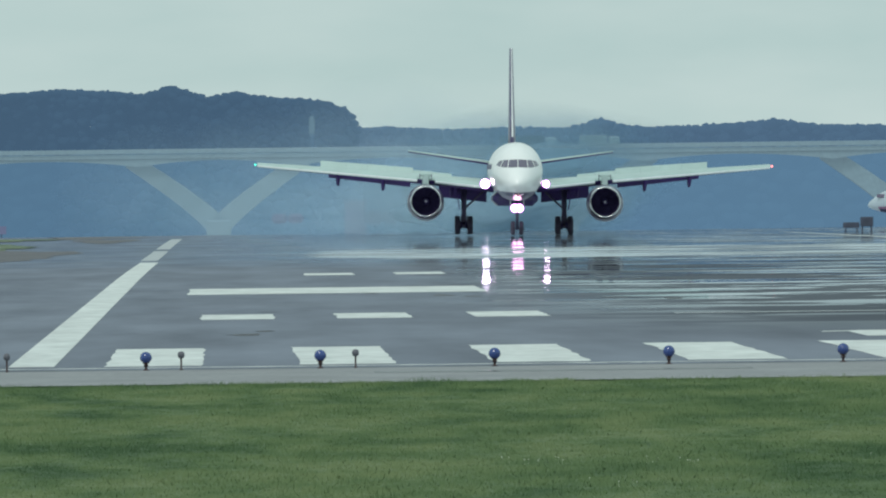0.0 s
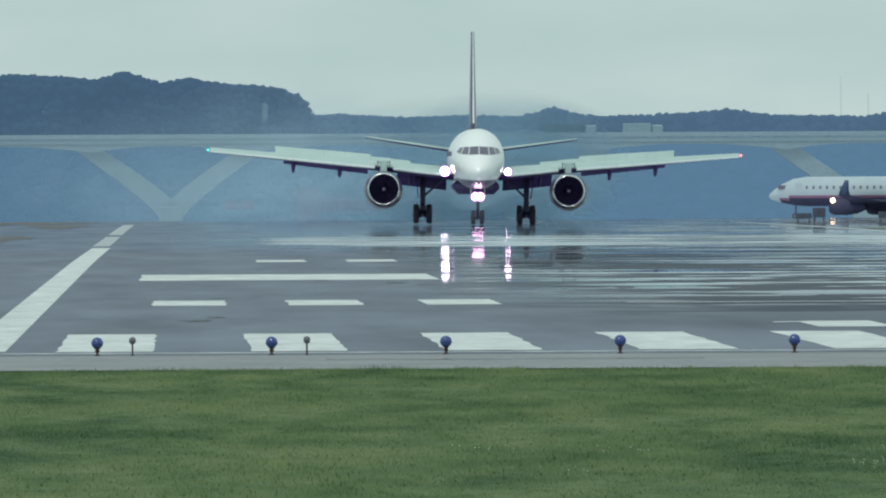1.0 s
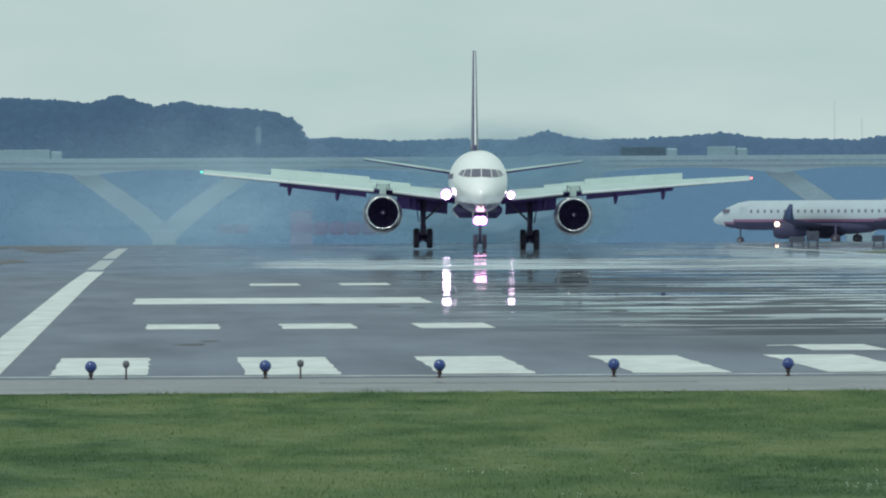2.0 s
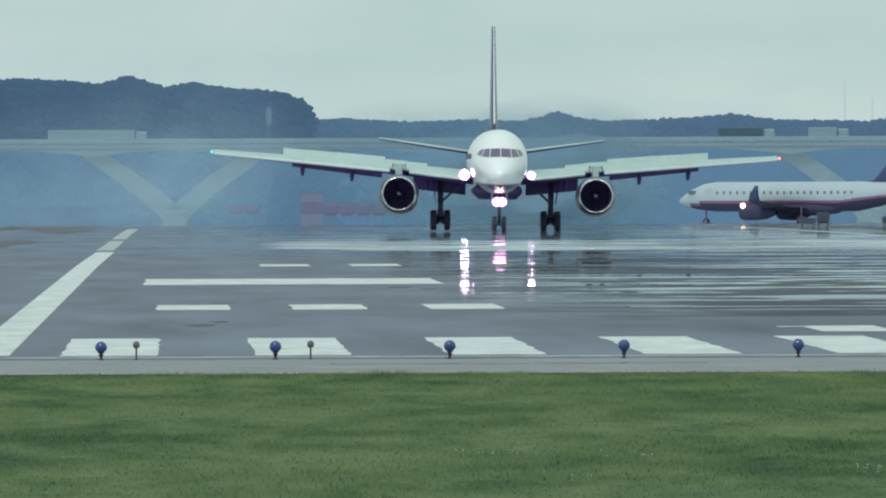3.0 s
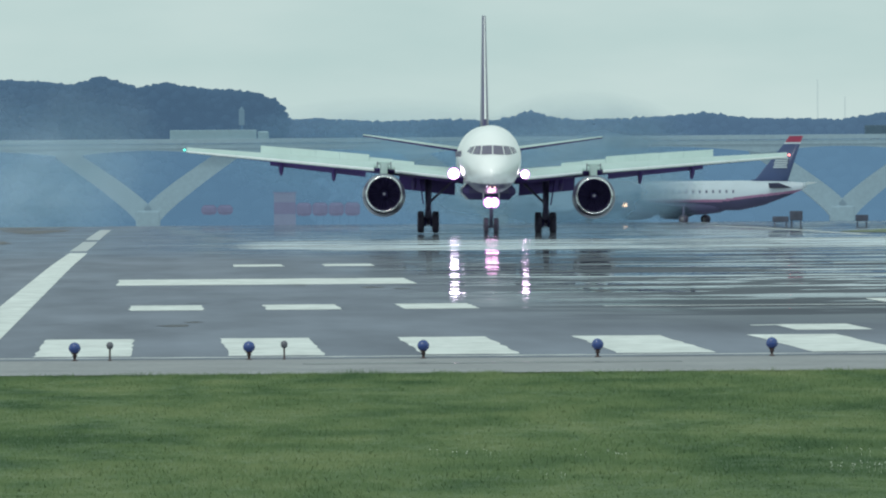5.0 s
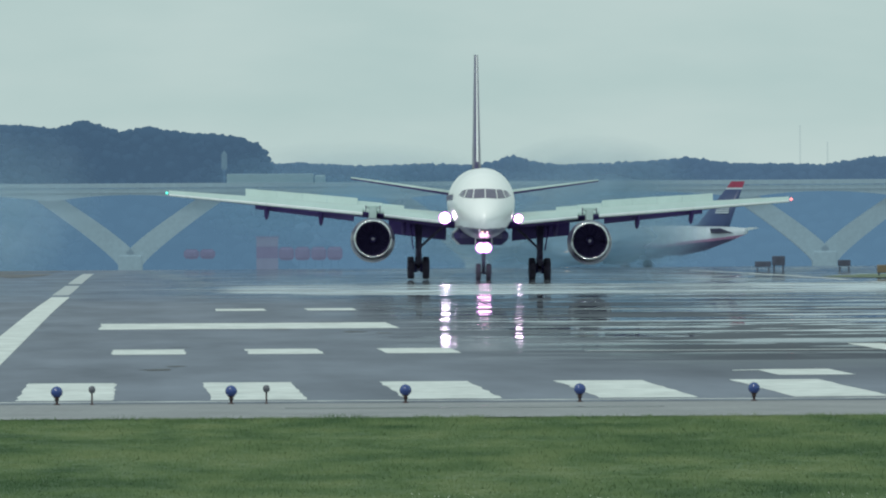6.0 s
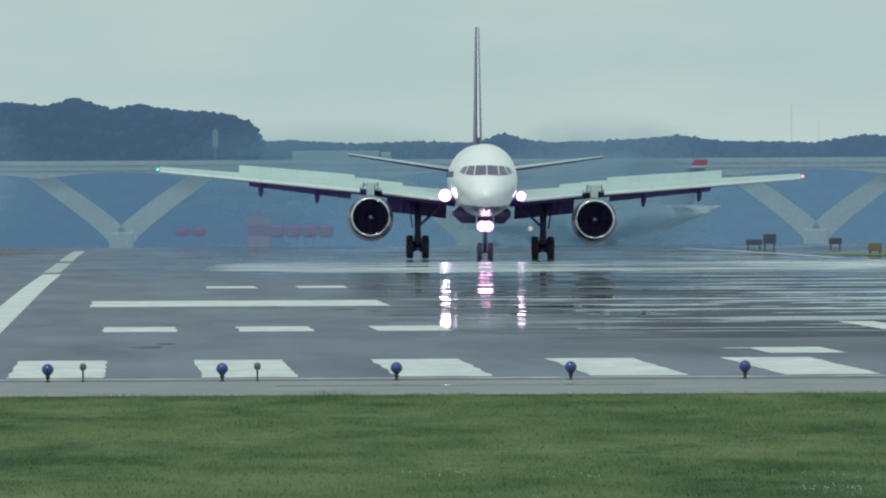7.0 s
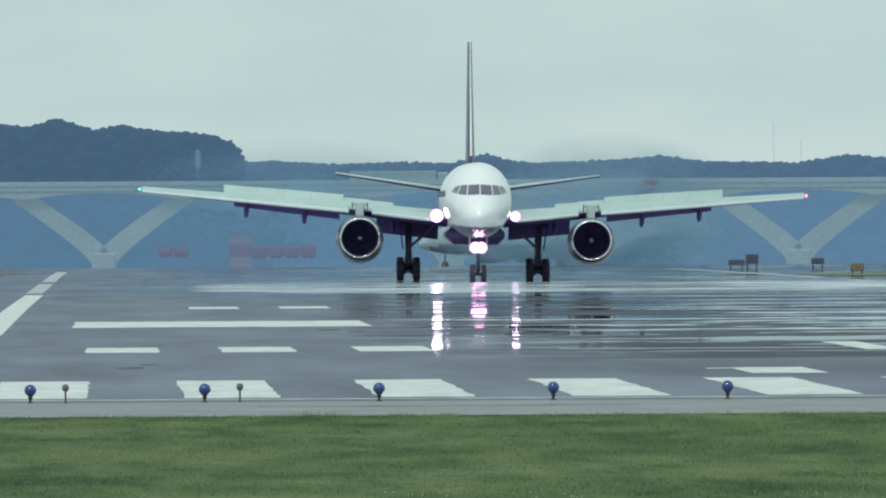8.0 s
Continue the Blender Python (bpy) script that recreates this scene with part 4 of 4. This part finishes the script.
# ---- far end of the airfield ----
def build_far_field():
    d = 2560
    g = land_z(d)
    array = thing("localizer_array", "hazy red antenna array across the far runway end", "antenna", at=pose(CENTRE, d, g))
    for x in (-12.8, -11.0, -2.2, -0.4, 1.4, 3.2):
        bm = bmesh.new()
        box(bm, (1.72, 0.5, 1.5 if x > -5 else 1.1), (x, 0, 1.85), 0.3)
        rod(bm, (x, -1.2, 1.9), (x, 1.2, 1.9), 0.08)
        el = part("antenna_element", bm, RED_FAR, array)
        bm = bmesh.new()
        rod(bm, (x - 0.4, 0, -0.02), (x - 0.4, 0, 1.5), 0.06)
        rod(bm, (x + 0.4, 0, -0.02), (x + 0.4, 0, 1.5), 0.06)
        part("post", bm, SHORE_WOODED, el)
    hut = thing("equipment_shelter", "red and white equipment shelter at the runway end", "shelter", at=pose(14.2, d - 30, land_z(d - 30)))
    for z, h, m in ((0.65, 1.3, WHITE_FAR), (1.95, 1.3, RED_FAR), (3.1, 1.0, WHITE_FAR)):
        bm = bmesh.new()
        box(bm, (2.4, 2.0, h - 0.01), (0, 0, z), 0.03)
        part("wall_band", bm, m, hut)
    bm = bmesh.new()
    box(bm, (2.6, 2.2, 0.12), (0, 0, 3.66), 0.03)
    part("roof", bm, RED_FAR, hut)
    # red and white barrier by the grass
    bar = thing("barrier_board", "low red and white barrier on the grass", "barrier", at=pose(-24.6, 2300, land_z(2300)))
    for k in range(5):
        bm = bmesh.new()
        box(bm, (0.98, 0.12, 0.8), (-2 + k, 0, 0.75), 0.02)
        b = part("board", bm, RED_FAR if k % 2 == 0 else WHITE_FAR, bar)
        bm = bmesh.new()
        rod(bm, (-2 + k, 0, -0.02), (-2 + k, 0, 0.4), 0.05)
        part("leg", bm, SIGN_BACK, b)
    bm = bmesh.new()
    for x, y, w, h, seed in ((-27.0, 1500, 13.5, 210, 3), (-20.0, 1420, 6.5, 120, 8), (-31.0, 1780, 16.0, 160, 9)):
        ragged_patch(bm, x, y, w, h, 0.012 + 0.006 * seed / 3, seed)
    tagged(part("grass_verge", bm, HAZY_TURF), "green turf strip beside the far runway", "grass", kind="structure")
    bm = bmesh.new()
    ragged_patch(bm, 62.0, 1440, 16.2, 110, 0.02, 4)
    ragged_patch(bm, 58.0, 1395, 11.5, 50, 0.026, 2)
    tagged(part("grass_island", bm, HAZY_TURF), "green turf beside the runway shoulder", "grass", kind="structure")
    for x, y, w, h in ((46.0, 1690, 1.2, 0.55), (47.15, 1690, 0.95, 0.95), (52.3, 1700, 0.95, 0.62)):
        sign = thing("taxiway_sign", "dark back of a taxiway sign on short legs", "sign", "taxiway signs", at=pose(x, y, land_z(y)))
        bm = bmesh.new()
        box(bm, (w, 0.3, h * 0.75), (0, 0, h * 0.62 + 0.1), 0.05)
        part("sign_box", bm, SIGN_BACK, sign)
        for dx in (-0.35, 0.35):
            bm = bmesh.new()
            rod(bm, (dx * w, 0, -0.03), (dx * w, 0, h * 0.35), 0.06)
            part("leg", bm, SIGN_BACK, sign)
    sign = thing("orange_marker", "small orange marker sign on the turf", "sign", at=pose(46.3, 1425, land_z(1425) + 0.02))
    bm = bmesh.new()
    box(bm, (0.85, 0.2, 0.5), (0, 0, 0.42), 0.04)
    part("sign_box", bm, ORANGE, sign)
    for dx in (-0.3, 0.3):
        bm = bmesh.new()
        rod(bm, (dx, 0, -0.02), (dx, 0, 0.25), 0.05)
        part("leg", bm, SIGN_BACK, sign)


# ---- bridge over the river, with V-shaped piers ----
BRIDGE_D = 4500


def build_bridge():
    bridge = thing("bridge", "long pale concrete bridge on V-shaped piers over the river", "bridge", at=pose(0, BRIDGE_D, 0))
    bm = bmesh.new()
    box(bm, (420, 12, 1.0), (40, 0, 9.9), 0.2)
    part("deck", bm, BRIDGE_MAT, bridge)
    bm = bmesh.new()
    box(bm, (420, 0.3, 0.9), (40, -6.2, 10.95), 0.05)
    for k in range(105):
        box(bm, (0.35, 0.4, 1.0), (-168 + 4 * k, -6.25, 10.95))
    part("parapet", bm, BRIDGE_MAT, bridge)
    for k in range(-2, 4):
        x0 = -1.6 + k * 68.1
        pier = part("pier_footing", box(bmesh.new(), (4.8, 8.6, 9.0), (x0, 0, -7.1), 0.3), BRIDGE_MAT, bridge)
        for s in (-1, 1):
            bm = bmesh.new()
            rings = []
            for i in range(13):
                u = i / 12
                x = x0 + s * (0.6 + 16.4 * u)
                z = -3.6 + 12.6 * (u ** 0.85)
                t = 2.7 - 0.6 * u
                rings.append([(x - s * t * 0.55, -4, z + t * 0.5), (x + s * t * 0.55, -4, z - t * 0.5), (x + s * t * 0.55, 4, z - t * 0.5), (x - s * t * 0.55, 4, z + t * 0.5)])
            loft(bm, rings)
            bmesh.ops.recalc_face_normals(bm, faces=bm.faces[:])
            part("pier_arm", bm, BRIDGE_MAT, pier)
            # arched girders from the arm's head to mid-span and to the middle of the V
            for reach in (18.5, -15.4):
                bm = bmesh.new()
                rings = []
                for i in range(13):
                    u = i / 12
                    x = x0 + s * (15.5 + reach * u)
                    low = 7.9 + 1.25 * (1 - (1 - u) ** 2)
                    rings.append([(x, -5.6, low), (x, 5.6, low), (x, 5.6, 9.45), (x, -5.6, 9.45)])
                loft(bm, rings)
                bmesh.ops.recalc_face_normals(bm, faces=bm.faces[:])
                # The soffit's shade is a darker concrete colour on downward faces.
                girder = part("girder", bm, [BRIDGE_MAT, BRIDGE_SHADE], bridge)
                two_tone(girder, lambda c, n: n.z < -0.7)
    return bridge


def build_truck(label, paint, length, cab_paint=None):
    truck = thing("truck", label, "truck", "trucks on the bridge")
    bm = bmesh.new()
    box(bm, (length, 2.5, 1.9), (-length / 2 - 2.2, 0, 1.8), 0.08)
    part("trailer", bm, paint, truck)
    bm = bmesh.new()
    box(bm, (2.2, 2.4, 1.9), (-0.9, 0, 1.5), 0.25)
    part("cab", bm, cab_paint or paint, truck)
    for x in (-0.8, -3.2, -length + 0.3, -length - 0.9):
        for y in (-1.0, 1.0):
            bm = bmesh.new()
            lathe(bm, ((-0.15, 0.01), (-0.15, 0.42), (-0.1, 0.5), (0.1, 0.5), (0.15, 0.42), (0.15, 0.01)), 14, "y", (x, y, 0.5))
            part("wheel", bm, TYRE, truck)
    return truck


def ico_template(subdivisions):
    bm = bmesh.new()
    bmesh.ops.create_icosphere(bm, subdivisions=subdivisions, radius=1.0)
    bm.verts.index_update()
    out = [v.co.copy() for v in bm.verts], [tuple(v.index for v in f.verts) for f in bm.faces]
    bm.free()
    return out


ICO, ICO_SMALL = ico_template(2), ico_template(1)


def clump_mesh(store, at, r, rnd, squash=0.85):
    """One uneven leaf clump, added to a store of points and faces."""
    verts, faces = store
    off = Vector((rnd.uniform(0, 50), rnd.uniform(0, 50), rnd.uniform(0, 50)))
    j = len(verts)
    for c in ICO[0]:
        k = r * (1 + 0.40 * noise.noise(c * 1.4 + off) + 0.25 * noise.noise(c * 4 + off))
        verts.append((c.x * k + at[0], c.y * k + at[1], c.z * k * squash + at[2]))
    faces.extend((a + j, b + j, c + j) for a, b, c in ICO[1])


def stuff_mesh(name, store, material, smooth=True):
    me = bpy.data.meshes.new(name)
    me.from_pydata(store[0], [], store[1])
    me.materials.append(material)
    if smooth:
        me.polygons.foreach_set("use_smooth", [True] * len(me.polygons))
    return new(name, me)


def build_woods():
    """Far woods in leaf clumps, along a skyline that steps down from the riverside trees."""
    skyline = ((-140, 25), (-46, 24.3), (-33, 25.2), (-23, 24.6), (-16, 24), (-11, 25.8), (-7, 24.2), (-3, 23.3), (2, 24.3), (8, 23.2), (16, 22.6), (21, 22.0), (24.5, 20.0), (27, 16.6),
               (31, 17.0), (46, 16.2), (60, 16.6), (70, 16.2), (76, 18.0), (84, 16.2), (100, 16.6), (112, 17.6), (121, 16.4), (140, 16.0), (150, 17.6), (158, 16.8), (260, 17.0))
    rnd = random.Random(4)
    parts = {"near": ([], []), "far": ([], []), "bank": ([], []), "bank_left": ([], [])}
    x = -130.0
    while x < 230:
        top = lerp_rows(skyline, x)[0]
        near = x < 26.5
        bm = parts["near" if near else "far"]
        z, r = top - 1.0, rnd.uniform(0.9, 1.7)
        while z > 7:
            clump_mesh(bm, (x + rnd.uniform(-0.6, 0.6), 4640 + rnd.uniform(-8, 8) + (0 if near else 40), z - r * 0.95), r, rnd)
            z -= r * 1.25
            r = rnd.uniform(0.8, 1.5)
        x += rnd.uniform(0.45, 0.85)
    x = -130.0
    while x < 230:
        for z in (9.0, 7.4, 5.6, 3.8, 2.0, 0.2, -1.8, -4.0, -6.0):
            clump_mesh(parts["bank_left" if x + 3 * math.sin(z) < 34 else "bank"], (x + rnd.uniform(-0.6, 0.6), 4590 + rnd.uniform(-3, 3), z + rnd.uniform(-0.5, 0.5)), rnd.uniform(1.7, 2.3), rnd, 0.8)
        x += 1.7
    tower = thing("lookout_tower", "slender pole with a pale cabin before the riverside trees", "tower", at=pose(17.2, 4575, 0))
    bm = bmesh.new()
    rod(bm, (0, 0, -9), (0, 0, 14.2), 0.2, 0.12)
    part("pole", bm, SHORE_WOODED, tower, "dark hazy pole")
    bm = bmesh.new()
    box(bm, (1.15, 1.15, 3.2), (0, 0, 15.8), 0.15)
    part("cabin", bm, HAZY_WHITE, tower, "pale cabin")
    bm = bmesh.new()
    rod(bm, (0, 0, 17.4), (0, 0, 17.9), 0.5, 0.1)
    part("roof", bm, HAZY_WHITE, tower)
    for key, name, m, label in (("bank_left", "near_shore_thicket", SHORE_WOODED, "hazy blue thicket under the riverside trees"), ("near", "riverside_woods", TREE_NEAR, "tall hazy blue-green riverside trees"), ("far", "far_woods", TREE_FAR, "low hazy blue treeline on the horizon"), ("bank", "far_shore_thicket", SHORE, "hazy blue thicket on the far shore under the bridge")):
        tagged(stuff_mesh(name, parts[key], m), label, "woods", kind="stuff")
    # added solid backdrop with the haze's glow, so that no sky shows through
    bm = bmesh.new()
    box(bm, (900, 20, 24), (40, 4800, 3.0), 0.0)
    tagged(part("backdrop", bm, SHORE_WOODED), "plain hazy blue backdrop behind the far shore", "hill", kind="structure")
    for x, h in ((135.7, 23.0), (141.3, 19.5)):
        mast = thing("radio_mast", "thin hazy steel radio mast beyond the trees", "mast", "far radio masts", at=pose(x, 4700, 0))
        bm = bmesh.new()
        for dx, dy in ((-0.22, -0.2), (0.22, -0.2), (0, 0.25)):
            rod(bm, (dx, dy, -9), (dx * 0.5, dy * 0.5, h), 0.045, 0.03, 6)
        part("leg", bm, MAST, mast)
        bm = bmesh.new()
        for k in range(14):
            z = h - 1.0 - k * 1.0
            rod(bm, (-0.15, -0.1, z), (0.15, -0.1, z + 0.8), 0.02, 0.02, 5)
        part("lattice", bm, MAST, mast)


# ---- near grass ----
def build_grass():
    rng = np.random.default_rng(3)
    n = 52000
    x, y = rng.uniform(-5.5, 14.5, n), rng.uniform(205, 374.2, n)
    patch = np.array([noise.noise(Vector((a * 0.30, b * 0.055, 0.3))) + 0.6 * noise.noise(Vector((a * 0.9, b * 0.16, 4.0))) for a, b in zip(x, y)])
    height = (0.034 + 0.026 * patch) * rng.uniform(0.7, 1.35, n)
    # longer uncut tufts along the edge of the paving
    edge = np.clip((y - 366.0) / 7.0, 0, 1)
    height = height + edge * rng.uniform(0.0, 0.050, n) * (1 + 1.5 * np.clip(patch, 0, 1))
    k = 9
    m = n * k
    bx = np.repeat(x, k) + rng.normal(0, 0.07, m)
    by = np.repeat(y, k) + rng.normal(0, 0.25, m)
    w = rng.uniform(0.0028, 0.0055, m)
    h = np.maximum(0.012, np.repeat(height, k)) * rng.uniform(0.6, 1.25, m)
    # the sward lies over with the wind, away from the near side
    lx, ly = rng.normal(0, 0.35, m) * h, rng.uniform(0.6, 2.4, m) * h * np.where(rng.uniform(0, 1, m) < 0.10, -0.4, 1.0)
    base = np.full(m, -0.03)
    verts = np.stack([np.stack([bx - w, by, base], 1), np.stack([bx + w, by, base], 1), np.stack([bx + lx, by + ly, h - 0.03], 1)], 1).reshape(-1, 3)
    me = bpy.data.meshes.new("grass")
    me.vertices.add(3 * m)
    me.vertices.foreach_set("co", verts.ravel())
    me.loops.add(3 * m)
    me.loops.foreach_set("vertex_index", np.arange(3 * m))
    me.polygons.add(m)
    me.polygons.foreach_set("loop_start", np.arange(0, 3 * m, 3))
    me.update()
    me.validate()
    me.materials.append(GRASS_BLADE)
    tagged(new("grass", me), "short mown green grass before the runway", "grass", kind="stuff")
    rnd = random.Random(8)
    store = ([], [])
    for cx, cy, count, sx in ((7.6, 247, 26, 0.22), (8.1, 262, 14, 0.5), (5.1, 260, 8, 0.2), (3.4, 262, 9, 0.25), (3.9, 243, 5, 0.2)):
        for _ in range(count):
            px, py, pz, r = cx + rnd.gauss(0, sx), cy + rnd.gauss(0, 1.5), 0.035 + rnd.uniform(0, 0.02), rnd.uniform(0.004, 0.0075)
            j = len(store[0])
            store[0].extend((c.x * r + px, c.y * r + py, c.z * r + pz) for c in ICO_SMALL[0])
            store[1].extend((a + j, b + j, c + j) for a, b, c in ICO_SMALL[1])
            j = len(store[0])
            store[0].extend(((px - 0.0006, py, -0.03), (px + 0.0006, py, -0.03), (px, py, pz)))
            store[1].append((j, j + 1, j + 2))
    tagged(stuff_mesh("clover", store, CLOVER), "small white clover blossoms in the grass", "flowers", kind="stuff")


# ---- tyre smoke ----
def smoke_piece(name, m, seed, label):
    """A billow of smoke: a bulging uneven sheet."""
    bm = bmesh.new()
    rows, cols, vs = 14, 20, []
    for j in range(rows + 1):
        vs.append([])
        for i in range(cols + 1):
            u, v = 2 * i / cols - 1, 2 * j / rows - 1
            q = 0.25 * noise.noise(Vector((u * 2, v * 2, seed))) + 0.25 * (1 - u * u) * (1 - v * v)
            vs[-1].append(bm.verts.new((u, -q, v)))
    for r0, r1 in zip(vs, vs[1:]):
        for i in range(cols):
            bm.faces.new((r0[i], r0[i + 1], r1[i + 1], r1[i]))
    return tagged(part(name, bm, m, None, "", True), label, "smoke", "tyre smoke", "stuff")


airliner = build_airliner()
regional_jet = build_regional_jet()
build_lights()
build_far_field()
build_bridge()
white_truck = build_truck("long white articulated truck crossing the bridge", TRUCK_WHITE, 17)
small_truck = build_truck("short white truck crossing the bridge", TRUCK_WHITE, 5.5)
dark_truck = build_truck("dark grey truck crossing the bridge", TRUCK_DARK, 8.8, TRUCK_WHITE)
build_woods()
build_grass()
# place and half size of each billow, and its drift over the clip
SMOKE_ROWS = (
    ("tyre_smoke", SMOKE, 13.0, 1960, 4.2, 10.0, 9.0, -38.0), ("tyre_smoke", SMOKE, 15.0, 1900, 1.2, 8.0, 5.5, -39.0), ("tyre_smoke", SMOKE, 6.0, 2060, 2.6, 12.0, 9.0, -37.0),
    ("tyre_smoke", SMOKE, 8.0, 1880, 0.2, 15.0, 4.0, -38.0), ("tyre_smoke", SMOKE, 18.0, 1990, 5.0, 7.0, 7.0, -37.0), ("tyre_smoke", SMOKE, -4.0, 2150, 2.0, 13.0, 8.0, -34.0),
    ("engine_haze", SMOKE_DARK, 27.5, 2300, 2.5, 16.0, 6.0, 19.0), ("engine_haze", SMOKE_DARK, 24.0, 2240, 1.6, 17.0, 4.6, 19.0),
    ("engine_haze", SMOKE_DARK, 26.0, 2180, 1.0, 13.0, 5.0, 21.0), ("engine_haze", SMOKE_DARK, 31.0, 2340, 4.5, 13.0, 7.5, 20.0), ("engine_haze", SMOKE_THIN, 30.0, 2200, 5.5, 17.0, 5.5, -13.0))
smoke = []
for k, (name, m, x, y, z, w, h, drift) in enumerate(SMOKE_ROWS):
    ob = smoke_piece(name, m, 3.7 * k, "thin pale blue smoke drifting over the runway" if name == "tyre_smoke" else "thin grey engine haze behind the airliner")
    ob.scale = (w, 30, h)
    smoke.append((ob, x, y, z, drift))


def motions():
    times = [0.5 * i for i in range(17)]
    rows = []
    for t in times:
        d = 1675 - 52 * t + 0.58 * t * t + 8.0
        rows.append((t, pose(21.05 - 0.068 * t, d, land_z(d) + 0.06 - 0.0125 * t, 0, 0.9, 0)))
    walk(airliner, rows)
    rows = []
    for t, x in ((0, 85.9), (0.5, 82.97), (1, 80.2), (1.5, 77.4), (3, 69.8), (3.5, 67.3), (4, 64.5), (4.5, 61.9), (5, 59.7), (5.5, 57.4), (6.5, 53.4), (7, 52.1), (8, 48.5)):
        y = 2586 + (64.5 - x) * 0.577
        rows.append((t, pose(x, y, land_z(y), 0, 0, -120)))
    walk(regional_jet, rows)
    walk(small_truck, [(t, pose(x, BRIDGE_D - 2, 10.4)) for t, x in ((0, 77.0), (4, 148.2), (8, 219.4))])
    for truck, x0, speed in ((white_truck, -51.0, 14.6), (dark_truck, 64.7, 17.1)):
        walk(truck, [(t, pose(x0 + speed * t, BRIDGE_D + (2 if truck is dark_truck else -2), 10.4)) for t in (0, 2, 4, 6, 8)])
    for ob, x, y, z, drift in smoke:
        walk(ob, [(t, pose(x + drift * t / 8, y, z + 0.04 * t)) for t in (0, 4, 8)])


motions()
